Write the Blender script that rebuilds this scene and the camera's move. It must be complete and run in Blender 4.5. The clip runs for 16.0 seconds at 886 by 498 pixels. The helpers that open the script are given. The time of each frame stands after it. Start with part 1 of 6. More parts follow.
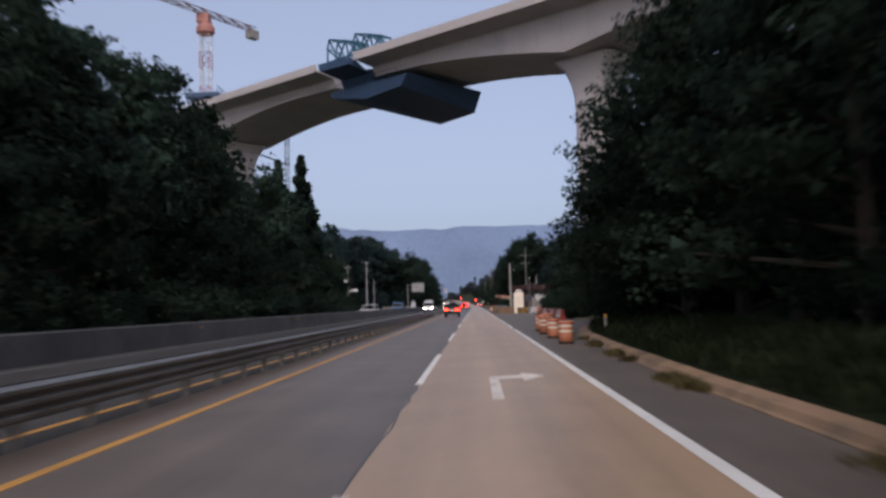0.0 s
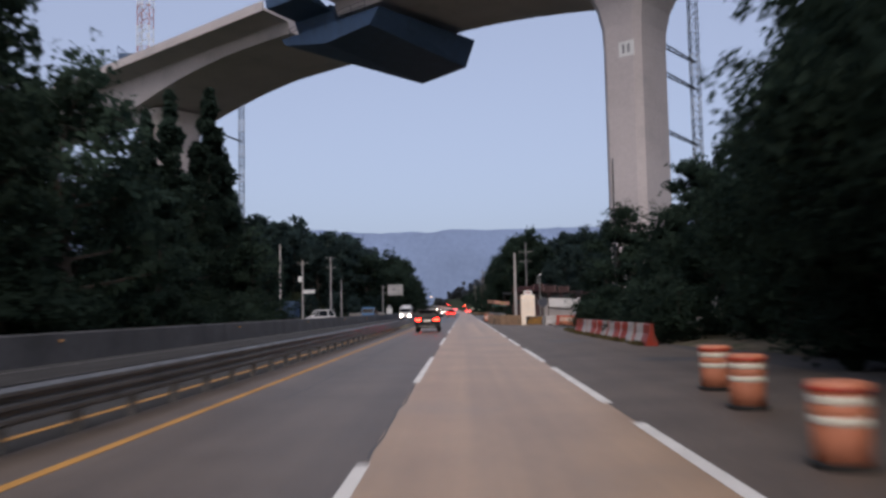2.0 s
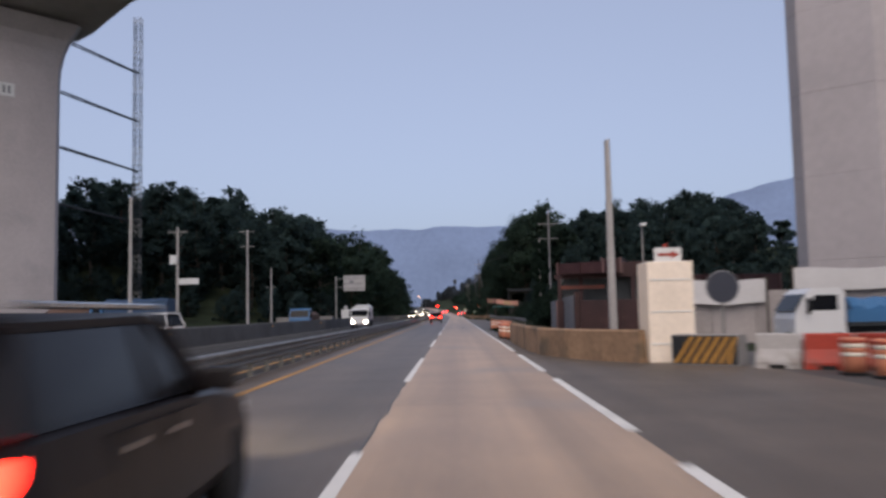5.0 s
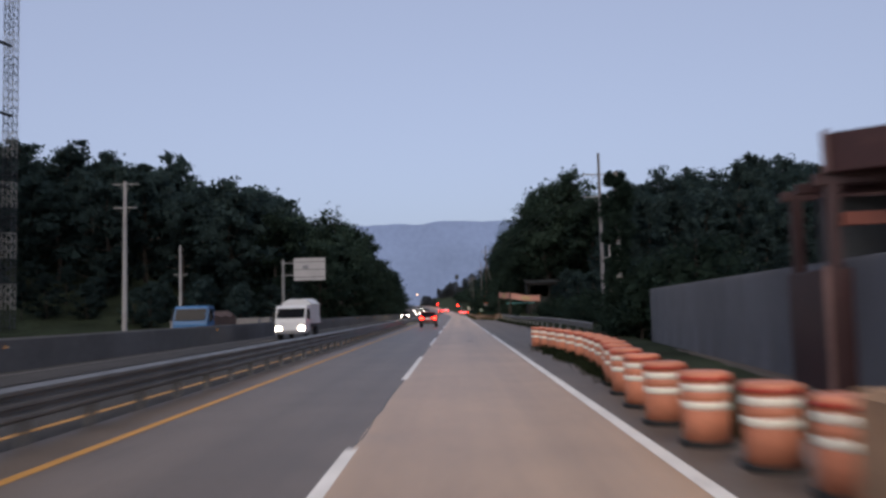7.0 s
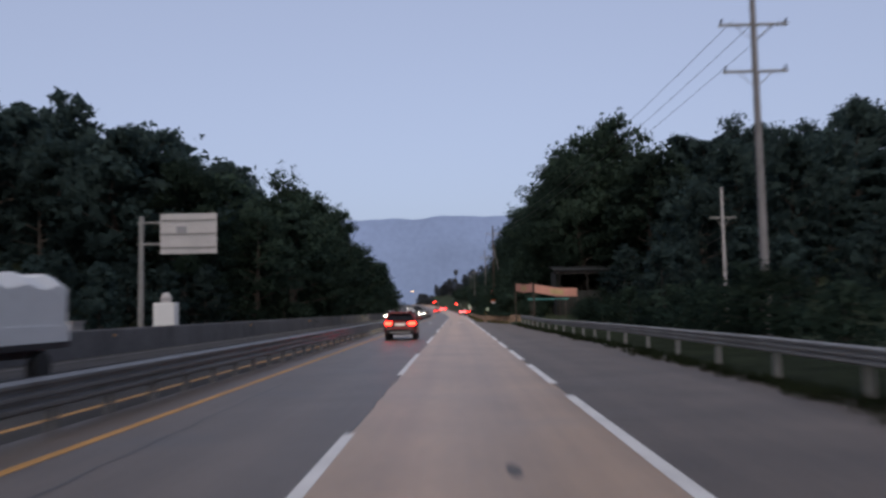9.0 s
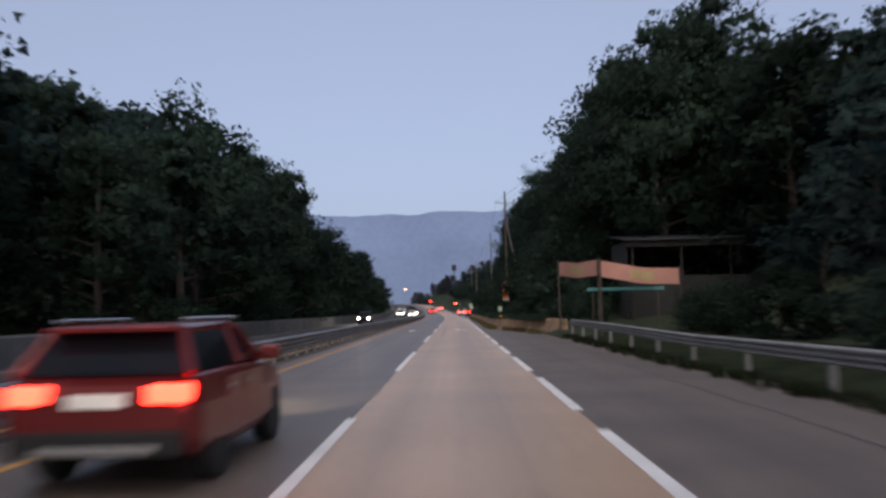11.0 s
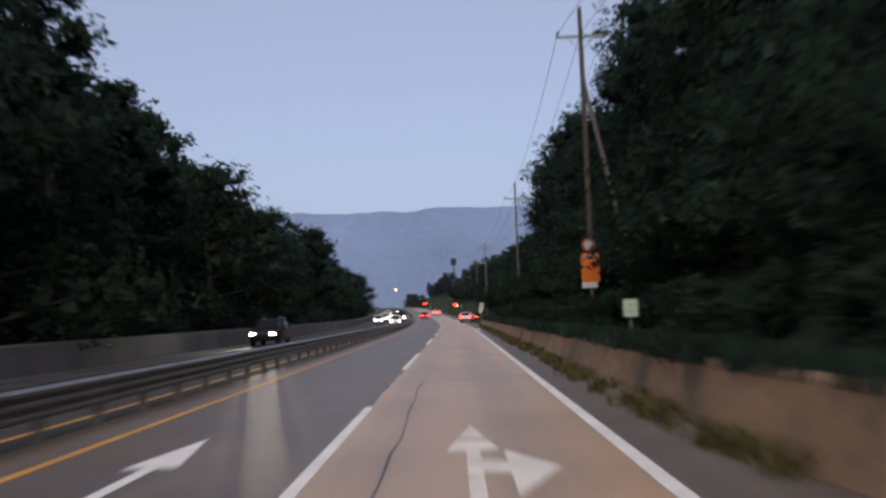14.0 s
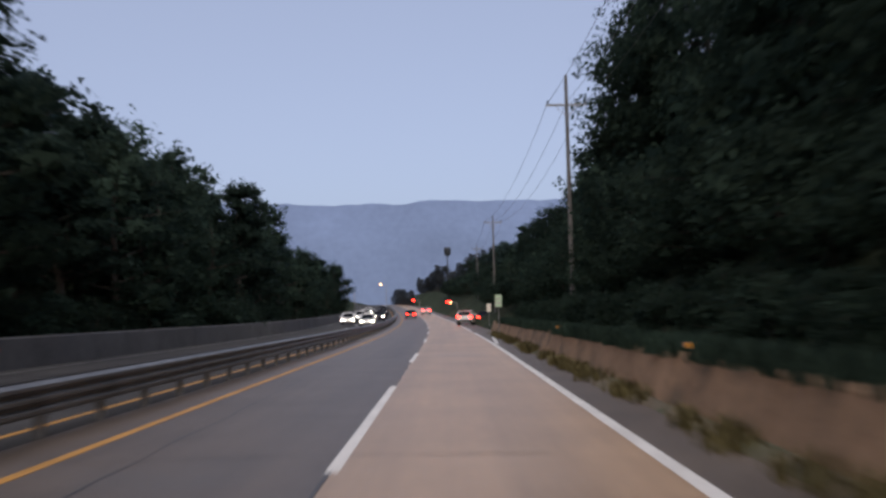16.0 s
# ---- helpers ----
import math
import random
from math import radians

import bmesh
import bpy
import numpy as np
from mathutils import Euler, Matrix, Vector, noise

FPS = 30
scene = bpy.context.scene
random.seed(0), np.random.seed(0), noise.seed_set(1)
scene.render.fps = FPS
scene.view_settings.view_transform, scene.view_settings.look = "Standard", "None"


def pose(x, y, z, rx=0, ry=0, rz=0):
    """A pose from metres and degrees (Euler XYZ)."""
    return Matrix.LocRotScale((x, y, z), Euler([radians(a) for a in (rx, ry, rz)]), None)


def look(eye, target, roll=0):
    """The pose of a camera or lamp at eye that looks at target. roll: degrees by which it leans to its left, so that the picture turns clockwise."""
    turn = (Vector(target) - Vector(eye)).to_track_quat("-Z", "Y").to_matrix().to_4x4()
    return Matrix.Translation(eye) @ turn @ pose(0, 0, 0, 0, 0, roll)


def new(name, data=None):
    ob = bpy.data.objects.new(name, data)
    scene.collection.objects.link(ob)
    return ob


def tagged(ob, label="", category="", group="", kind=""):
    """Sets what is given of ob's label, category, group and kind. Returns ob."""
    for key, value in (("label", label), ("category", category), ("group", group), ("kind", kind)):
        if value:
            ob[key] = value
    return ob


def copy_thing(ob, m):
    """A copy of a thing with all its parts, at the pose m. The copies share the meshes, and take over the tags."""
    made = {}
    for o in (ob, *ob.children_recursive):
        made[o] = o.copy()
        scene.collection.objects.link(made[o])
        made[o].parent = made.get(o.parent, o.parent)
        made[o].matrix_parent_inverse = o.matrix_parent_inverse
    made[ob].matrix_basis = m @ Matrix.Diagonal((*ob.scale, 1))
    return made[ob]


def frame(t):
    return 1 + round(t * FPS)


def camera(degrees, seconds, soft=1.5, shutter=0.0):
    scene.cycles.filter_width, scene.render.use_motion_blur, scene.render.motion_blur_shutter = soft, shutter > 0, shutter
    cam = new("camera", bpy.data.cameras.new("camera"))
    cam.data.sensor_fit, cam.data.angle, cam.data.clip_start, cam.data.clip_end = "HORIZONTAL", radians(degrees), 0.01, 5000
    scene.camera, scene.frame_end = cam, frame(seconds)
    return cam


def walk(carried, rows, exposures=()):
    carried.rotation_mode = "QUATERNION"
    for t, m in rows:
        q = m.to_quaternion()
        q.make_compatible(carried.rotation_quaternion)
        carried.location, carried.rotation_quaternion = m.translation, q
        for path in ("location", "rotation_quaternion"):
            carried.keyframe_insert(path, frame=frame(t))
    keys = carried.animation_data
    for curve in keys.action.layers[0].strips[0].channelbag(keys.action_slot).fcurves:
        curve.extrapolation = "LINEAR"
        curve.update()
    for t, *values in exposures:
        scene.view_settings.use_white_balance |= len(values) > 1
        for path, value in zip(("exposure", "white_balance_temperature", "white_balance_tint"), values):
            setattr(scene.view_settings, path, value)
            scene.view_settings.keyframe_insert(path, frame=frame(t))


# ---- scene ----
cam = camera(56.0, 16.0, soft=2.8, shutter=0.7)
# seconds, x, y, z, pitch, roll, yaw
PATH = [
    (0, 1.2, 0.0, 1.62, 3.8, 1.66, 2.2),
    (0.5, 1.17, 9.52, 1.62, 3.94, 1.0, 1.85),
    (1, 1.15, 19.05, 1.62, 4.05, 1.0, 1.85),
    (1.5, 1.13, 28.6, 1.62, 4.1, 1.15, 1.75),
    (2, 1.1, 38.17, 1.62, 4.2, 1.1, 1.4),
    (2.5, 1.09, 47.8, 1.62, 4.25, 1.0, 1.1),
    (3, 1.12, 57.51, 1.62, 4.27, 1.1, 1.0),
    (3.5, 1.15, 67.3, 1.62, 4.28, 1.2, 0.98),
    (4, 1.16, 77.2, 1.62, 4.35, 1.1, 0.87),
    (6.5, 1.24, 127.2, 1.62, 4.28, 1.35, 0.7),
    (7, 1.3, 137.0, 1.62, 4.25, 1.45, 0.95),
    (7.5, 1.34, 146.81, 1.62, 4.25, 1.4, 1.05),
    (8, 1.38, 156.59, 1.62, 4.32, 1.25, 1.1),
    (8.5, 1.41, 166.3, 1.62, 4.33, 1.15, 1.06),
    (9, 1.45, 175.9, 1.62, 4.18, 1.1, 0.9),
    (11.5, 1.66, 224.0, 1.62, 4.18, 1.35, 0.83),
    (12, 1.71, 233.76, 1.62, 4.34, 1.2, 0.98),
    (12.5, 1.73, 243.5, 1.62, 4.38, 1.6, 0.72),
    (13, 1.72, 253.16, 1.62, 4.43, 1.75, 0.8),
    (13.5, 1.67, 262.7, 1.62, 4.47, 2.0, 0.9),
    (14, 1.6, 272.01, 1.62, 4.45, 2.05, 0.85),
    (14.5, 1.52, 281.2, 1.62, 4.6, 1.85, 0.76),
    (15, 1.43, 290.34, 1.62, 4.47, 1.5, 0.88),
    (15.5, 1.33, 299.4, 1.62, 4.36, 1.4, 0.62),
    (16, 1.22, 308.4, 1.62, 4.34, 1.2, 0.28),
]
walk(cam, [(t, pose(x, y, z, 90 + p, r, w)) for t, x, y, z, p, r, w in PATH])

# ---- world, sun, exposure ----
world = bpy.data.worlds.new("dusk_sky")
scene.world = world
world.use_nodes = True
wn = world.node_tree.nodes
sky = wn.new("ShaderNodeTexSky")
sky.sky_type = "NISHITA"
sky.sun_disc = False
sky.sun_elevation = radians(9.0)
sky.sun_rotation = radians(180.0)
sky.air_density, sky.dust_density, sky.ozone_density = 1.0, 2.0, 3.0
veil = wn.new("ShaderNodeHueSaturation")
veil.inputs["Saturation"].default_value = 0.50
world.node_tree.links.new(sky.outputs["Color"], veil.inputs["Color"])
tone = wn.new("ShaderNodeMix")
tone.data_type, tone.blend_type = "RGBA", "MULTIPLY"
tone.inputs["Factor"].default_value = 1.0
tone.inputs["B"].default_value = (0.92, 0.93, 1.08, 1)
world.node_tree.links.new(veil.outputs["Color"], tone.inputs["A"])
cloud = wn.new("ShaderNodeMix")
cloud.data_type = "RGBA"
cloud.inputs["Factor"].default_value = 0.5
cloud.inputs["B"].default_value = (2.58, 2.98, 4.28, 1)
world.node_tree.links.new(tone.outputs["Result"], cloud.inputs["A"])
world.node_tree.links.new(cloud.outputs["Result"], wn["Background"].inputs["Color"])
wn["Background"].inputs["Strength"].default_value = 0.1
sun = new("sun", bpy.data.lights.new("sun", "SUN"))
sun.data.energy, sun.data.angle, sun.data.color = 1.3, radians(60), (1.0, 0.86, 0.74)
sun.matrix_world = look((0, -100, 115), (0, 0, 0))
scene.view_settings.exposure = 0.75

# ---- materials ----
def mat(name, color, rough=0.7, metal=0.0, var=0.25, scale=1.0, bump=0.0, bump_scale=None, emit=None, stain=None, rand=0.0, spec=0.5, streak=0.0, thin=0.0):
    """A procedural surface: base colour, a fine and a broad variation, optional stains and relief."""
    m = bpy.data.materials.new(name)
    m.use_nodes = True
    nt = m.node_tree
    b = nt.nodes["Principled BSDF"]
    b.inputs["Roughness"].default_value, b.inputs["Metallic"].default_value = rough, metal
    b.inputs["Specular IOR Level"].default_value = spec
    tc = nt.nodes.new("ShaderNodeTexCoord")
    def noise_tex(s, detail=4.0):
        n = nt.nodes.new("ShaderNodeTexNoise")
        n.inputs["Scale"].default_value, n.inputs["Detail"].default_value = s, detail
        nt.links.new(tc.outputs["Object"], n.inputs["Vector"])
        return n.outputs["Fac"]
    def ramp(fac, lo, hi, a, z):
        r = nt.nodes.new("ShaderNodeMapRange")
        r.inputs["From Min"].default_value, r.inputs["From Max"].default_value = lo, hi
        r.inputs["To Min"].default_value, r.inputs["To Max"].default_value = a, z
        nt.links.new(fac, r.inputs["Value"])
        return r.outputs["Result"]
    def mult(x, y):
        k = nt.nodes.new("ShaderNodeMath")
        k.operation = "MULTIPLY"
        nt.links.new(x, k.inputs[0])
        nt.links.new(y, k.inputs[1])
        return k.outputs[0]
    fine = ramp(noise_tex(9.0 * scale), 0.3, 0.7, 1 - var * 0.6, 1 + var * 0.6)
    broad = ramp(noise_tex(0.7 * scale), 0.3, 0.7, 1 - var, 1 + var)
    fac = mult(fine, broad)
    if rand:
        oi = nt.nodes.new("ShaderNodeObjectInfo")
        fac = mult(fac, ramp(oi.outputs["Random"], 0, 1, 1 - rand, 1 + rand))
    if streak:
        # worn tracks drawn out along the way of travel
        mp = nt.nodes.new("ShaderNodeMapping")
        mp.inputs["Scale"].default_value = (1.0, 0.012, 1.0)
        nt.links.new(tc.outputs["Object"], mp.inputs["Vector"])
        sn = nt.nodes.new("ShaderNodeTexNoise")
        sn.inputs["Scale"].default_value, sn.inputs["Detail"].default_value = 1.1, 5.0
        nt.links.new(mp.outputs["Vector"], sn.inputs["Vector"])
        fac = mult(fac, ramp(sn.outputs["Fac"], 0.3, 0.7, 1 - streak, 1 + streak))
    mix = nt.nodes.new("ShaderNodeVectorMath")
    mix.operation = "SCALE"
    mix.inputs[0].default_value = color
    nt.links.new(fac, mix.inputs["Scale"])
    col = mix.outputs[0]
    if stain:
        sm = nt.nodes.new("ShaderNodeMix")
        sm.data_type = "RGBA"
        nt.links.new(ramp(noise_tex(stain[1], 6.0), stain[2], stain[2] + 0.15, 0, stain[3]), sm.inputs["Factor"])
        nt.links.new(col, sm.inputs["A"])
        sm.inputs["B"].default_value = (*stain[0], 1)
        col = sm.outputs["Result"]
    nt.links.new(col, b.inputs["Base Color"])
    if thin:
        # leaves let part of the light through
        tl = nt.nodes.new("ShaderNodeBsdfTranslucent")
        nt.links.new(col, tl.inputs["Color"])
        ms = nt.nodes.new("ShaderNodeMixShader")
        ms.inputs[0].default_value = thin
        nt.links.new(b.outputs[0], ms.inputs[1])
        nt.links.new(tl.outputs[0], ms.inputs[2])
        nt.links.new(ms.outputs[0], nt.nodes["Material Output"].inputs["Surface"])
    if bump:
        bp = nt.nodes.new("ShaderNodeBump")
        bp.inputs["Strength"].default_value = bump
        bp.inputs["Distance"].default_value = 0.02
        nt.links.new(noise_tex(bump_scale or 30 * scale), bp.inputs["Height"])
        nt.links.new(bp.outputs["Normal"], b.inputs["Normal"])
    if emit:
        b.inputs["Emission Color"].default_value = (*emit[0], 1)
        b.inputs["Emission Strength"].default_value = emit[1]
    return m


M = {
    "asphalt": mat("asphalt", (0.130, 0.102, 0.082), 0.48, streak=0.20, var=0.16, scale=0.8, bump=0.18, bump_scale=60, stain=((0.09, 0.086, 0.086), 0.25, 0.60, 0.5)),
    # The bright tan holds the warm headlamp glow on this lane.
    "lane": mat("headlit_lane_asphalt", (0.415, 0.284, 0.184), 0.42, streak=0.20, var=0.12, scale=0.5, bump=0.14, bump_scale=60, stain=((0.27, 0.23, 0.20), 0.18, 0.58, 0.6)),
    # Darker asphalt copy for the side that headlamp light doesn't reach.
    "old_asphalt": mat("unlit_dark_asphalt", (0.055, 0.053, 0.053), 0.85, spec=0.2, streak=0.2, var=0.18, scale=0.8, bump=0.2, bump_scale=60, stain=((0.045, 0.044, 0.044), 0.25, 0.58, 0.5)),
    "yard_asphalt": mat("site_yard_asphalt", (0.085, 0.080, 0.078), 0.7, var=0.2, scale=0.7, bump=0.35, bump_scale=60, stain=((0.13, 0.118, 0.105), 0.3, 0.56, 0.6)),
    # Shoulder tone takes in part of the warm headlamp light.
    "shoulder": mat("half_lit_shoulder_asphalt", (0.124, 0.099, 0.080), 0.6, streak=0.16, var=0.18, scale=0.7, bump=0.35, bump_scale=60, stain=((0.155, 0.13, 0.112), 0.3, 0.58, 0.6)),
    "white_paint": mat("road_paint_white", (0.75, 0.73, 0.70), 0.6, var=0.12, scale=1.5, stain=((0.30, 0.29, 0.28), 3.0, 0.62, 0.6)),
    "faded_paint": mat("faded_road_paint", (0.74, 0.68, 0.62), 0.6, var=0.15, scale=1.5, stain=((0.45, 0.35, 0.27), 1.6, 0.50, 0.7)),
    "worn_paint": mat("dull_road_paint", (0.20, 0.195, 0.19), 0.7, var=0.25, scale=1.5, stain=((0.07, 0.068, 0.066), 1.2, 0.46, 0.8)),
    "yellow_paint": mat("road_paint_yellow", (0.50, 0.25, 0.05), 0.6, var=0.15, scale=1.5, stain=((0.25, 0.20, 0.12), 3.0, 0.62, 0.6)),
    "steel": mat("galvanised_steel", (0.24, 0.235, 0.225), 0.6, 0.25, var=0.15, scale=1.2, stain=((0.20, 0.17, 0.14), 2.0, 0.62, 0.5)),
    "rail_steel": mat("dark_rail_steel", (0.17, 0.168, 0.165), 0.45, 0.45, var=0.2, scale=1.2, stain=((0.07, 0.062, 0.055), 1.6, 0.55, 0.7)),
    "concrete": mat("concrete", (0.29, 0.27, 0.255), 0.85, var=0.15, scale=0.5, bump=0.25, stain=((0.18, 0.16, 0.15), 0.6, 0.58, 0.6)),
    # Base set dark to hold the tree shade on this wall.
    "wall_concrete": mat("dark_wall_concrete", (0.088, 0.086, 0.090), 0.9, var=0.22, scale=0.5, bump=0.3, stain=((0.055, 0.055, 0.055), 0.5, 0.54, 0.7)),
    "concrete_pale": mat("pale_concrete", (0.47, 0.425, 0.425), 0.85, var=0.08, scale=0.25, bump=0.2, stain=((0.33, 0.31, 0.32), 0.2, 0.58, 0.5)),
    # Orange base carries headlamp warmth; the dark stains are weathering.
    "concrete_dirty": mat("headlit_weathered_concrete", (0.305, 0.192, 0.116), 0.9, var=0.3, scale=0.6, bump=0.5, stain=((0.09, 0.08, 0.06), 0.8, 0.52, 0.8)),
    "soil": mat("soil_and_grit", (0.16, 0.13, 0.09), 0.95, var=0.35, scale=1.0, bump=0.6, stain=((0.05, 0.07, 0.03), 1.2, 0.5, 0.8)),
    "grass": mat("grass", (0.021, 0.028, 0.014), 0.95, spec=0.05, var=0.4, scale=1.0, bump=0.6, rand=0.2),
    "ground": mat("ground_cover", (0.035, 0.045, 0.028), 0.95, spec=0.05, var=0.4, scale=0.3, bump=0.5),
    "leaf": mat("leaves", (0.041, 0.066, 0.049), 0.9, spec=0.05, thin=0.45, var=0.35, scale=0.25, rand=0.35),
    "leaf_pine": mat("pine_needles", (0.038, 0.062, 0.050), 0.9, spec=0.05, thin=0.45, var=0.4, scale=0.3, rand=0.35),
    # The next two leaf colours are bluer to imitate haze over distance.
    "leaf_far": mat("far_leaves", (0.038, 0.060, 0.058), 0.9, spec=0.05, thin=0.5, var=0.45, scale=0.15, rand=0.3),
    "leaf_hazed": mat("hazed_leaves", (0.075, 0.085, 0.095), 0.9, spec=0.05, thin=0.5, var=0.35, scale=0.15),
    "weed": mat("dry_weeds", (0.10, 0.085, 0.04), 0.9, spec=0.05, var=0.4, scale=1.0),
    "bark": mat("bark", (0.055, 0.044, 0.036), 0.9, var=0.3, scale=2.0, bump=0.8),
    # Distance haze is painted into this blue base colour.
    "mountain": mat("haze_blue_mountain", (0.175, 0.235, 0.37), 1.0, var=0.10, scale=0.02),
    "pole": mat("pole_concrete", (0.38, 0.36, 0.35), 0.8, var=0.12, scale=1.0),
    "dark": mat("dark_metal", (0.05, 0.055, 0.06), 0.5, 0.6, var=0.2),
    "black": mat("black_rubber", (0.012, 0.012, 0.012), 0.8, var=0.2),
    "red_plastic": mat("red_plastic", (0.40, 0.045, 0.024), 0.5, var=0.18, rand=0.2, stain=((0.14, 0.06, 0.045), 2.2, 0.52, 0.75)),
    "orange_plastic": mat("orange_plastic", (0.62, 0.23, 0.13), 0.5, var=0.12, rand=0.15, stain=((0.30, 0.12, 0.08), 5.0, 0.62, 0.5)),
    "white_plastic": mat("white_plastic", (0.48, 0.45, 0.43), 0.5, var=0.12, rand=0.12, stain=((0.26, 0.22, 0.19), 2.2, 0.52, 0.75)),
    "reflective": mat("reflective_band", (0.85, 0.80, 0.68), 0.3, var=0.05),
    "hoarding": mat("grey_hoarding", (0.145, 0.155, 0.185), 0.6, 0.1, var=0.12, scale=0.6, rand=0.12, stain=((0.16, 0.15, 0.14), 1.2, 0.6, 0.5)),
    "red_steel": mat("red_primer_steel", (0.036, 0.010, 0.011), 0.6, var=0.2, rand=0.1, stain=((0.07, 0.03, 0.027), 1.5, 0.55, 0.6)),
    "rust_beam": mat("rust_orange_steel", (0.15, 0.04, 0.025), 0.7, var=0.3, scale=1.5),
    "flange": mat("faded_primer_flange", (0.15, 0.085, 0.08), 0.6, var=0.2),
    "pole_dusk": mat("mid_grey_pole_concrete", (0.21, 0.20, 0.20), 0.85, var=0.18, scale=1.0, bump=0.2),
    "pole_dark": mat("dark_grey_pole", (0.13, 0.125, 0.12), 0.85, var=0.25, scale=1.5, bump=0.3),
    "dark_disc": mat("dark_sign_face", (0.05, 0.055, 0.075), 0.35, var=0.1),
    "blue_steel": mat("blue_paint", (0.030, 0.062, 0.125), 0.6, var=0.15, stain=((0.03, 0.05, 0.07), 1.0, 0.6, 0.5)),
    "traveller_blue": mat("traveller_blue_paint", (0.03, 0.11, 0.17), 0.6, var=0.15),
    "cloth_white": mat("white_cloth", (0.62, 0.60, 0.60), 0.85, var=0.06, bump=0.2, bump_scale=4),
    "site_panel": mat("pale_site_panel", (0.36, 0.32, 0.31), 0.7, var=0.1, scale=0.6, rand=0.1, stain=((0.25, 0.22, 0.2), 1.0, 0.6, 0.5)),
    "truck_blue": mat("truck_blue_paint", (0.05, 0.16, 0.34), 0.4, var=0.1),
    # Red paled towards pink, with the haze put into the colour.
    "crane_red": mat("crane_red", (0.40, 0.17, 0.14), 0.5, var=0.15),
    "crane_jib": mat("brown_grey_jib_paint", (0.22, 0.15, 0.15), 0.6, var=0.2),
    "white_metal": mat("white_metal", (0.68, 0.68, 0.67), 0.45, var=0.06, stain=((0.42, 0.40, 0.37), 1.5, 0.64, 0.5)),
    "sign_face": mat("sign_face", (0.45, 0.43, 0.42), 0.5, var=0.1, scale=0.8),
    "sign_bar": mat("sign_bars", (0.25, 0.25, 0.26), 0.5, var=0.05),
    "banner": mat("banner_cloth", (0.52, 0.26, 0.20), 0.8, var=0.12, bump=0.2),
    "banner_patch": mat("banner_print", (0.46, 0.34, 0.17), 0.8, var=0.15),
    "teal": mat("teal_board", (0.08, 0.30, 0.28), 0.6, var=0.1),
    "orange_sign": mat("orange_sign", (0.80, 0.175, 0.015), 0.5, var=0.08),
    "green_sign": mat("pale_green_sign", (0.45, 0.60, 0.42), 0.5, var=0.08),
    "car_dark": mat("dark_car_paint", (0.010, 0.008, 0.009), 0.38, 0.0, spec=0.25, var=0.05),
    "car_red": mat("dark_red_car_paint", (0.16, 0.02, 0.02), 0.25, 0.3, var=0.05),
    "car_white": mat("white_car_paint", (0.70, 0.70, 0.71), 0.3, var=0.03),
    "car_glass": mat("tinted_glass", (0.010, 0.011, 0.014), 0.15, spec=0.18, var=0.02),
    "chrome": mat("bright_trim", (0.5, 0.5, 0.5), 0.25, 0.9, var=0.05),
    "tail_light": mat("lit_tail_light", (0.5, 0.02, 0.02), 0.3, emit=((1.0, 0.014, 0.007), 18.0)),
    "head_light": mat("lit_head_light", (0.8, 0.8, 0.75), 0.3, emit=((1.0, 0.86, 0.66), 26.0)),
    "far_lamp": mat("far_lit_lamp", (0.8, 0.8, 0.75), 0.3, emit=((1.0, 0.84, 0.62), 40.0)),
    "amber": mat("amber_lamp", (0.8, 0.4, 0.1), 0.3, emit=((1.0, 0.55, 0.25), 7.0)),
    # Weak emission makes the box walls glow; no lamp is built inside.
    "panel_lit": mat("glow_panel", (0.75, 0.66, 0.57), 0.5, var=0.1, emit=((1.0, 0.72, 0.5), 0.08)),
    # Plate emission stands in for the small lamps above it.
    "plate": mat("number_plate", (0.70, 0.67, 0.63), 0.5, emit=((1.0, 0.85, 0.7), 0.12)),
    "amber_lens": mat("amber_reflector_lens", (0.85, 0.38, 0.06), 0.12, var=0.05),
    "oil": mat("dark_blot_asphalt", (0.075, 0.07, 0.068), 0.55, var=0.3, scale=1.5, bump=0.3, bump_scale=60),
    "seal": mat("bitumen_crack_seal", (0.06, 0.056, 0.055), 0.5, var=0.2, scale=3),
    "patch": mat("repair_patch_asphalt", (0.15, 0.142, 0.14), 0.8, var=0.2, scale=1.2, bump=0.4, bump_scale=60),
    # Near-black timber copy; the shed's shade is put into its colour.
    "shed_wood": mat("shaded_timber", (0.028, 0.024, 0.022), 0.9, var=0.3, scale=2, bump=0.4),
    "wood": mat("weathered_timber", (0.07, 0.055, 0.045), 0.85, var=0.3, scale=2, bump=0.4),
    "tarp_white": mat("white_tarpaulin", (0.60, 0.60, 0.60), 0.7, var=0.1, bump=0.3, bump_scale=3),
    "tarp_brown": mat("brown_tarpaulin", (0.11, 0.062, 0.045), 0.75, var=0.2, bump=0.4, bump_scale=3),
    "net": mat("black_net", (0.02, 0.022, 0.02), 0.9, var=0.3),
    "cable": mat("cable", (0.03, 0.03, 0.032), 0.6, var=0.1),
}


def obj(name, bm, material, parent=None, smooth=False):
    me = bpy.data.meshes.new(name)
    bm.normal_update()
    bm.to_mesh(me)
    bm.free()
    for mm in material if isinstance(material, (list, tuple)) else [material]:
        me.materials.append(M[mm] if isinstance(mm, str) else mm)
    if smooth:
        for p in me.polygons:
            p.use_smooth = True
    ob = new(name, me)
    ob.parent = parent
    return ob


def part(name, bm, material, parent, label="", smooth=False):
    ob = obj(name, bm, material, parent, smooth)
    return tagged(ob, label) if label else ob


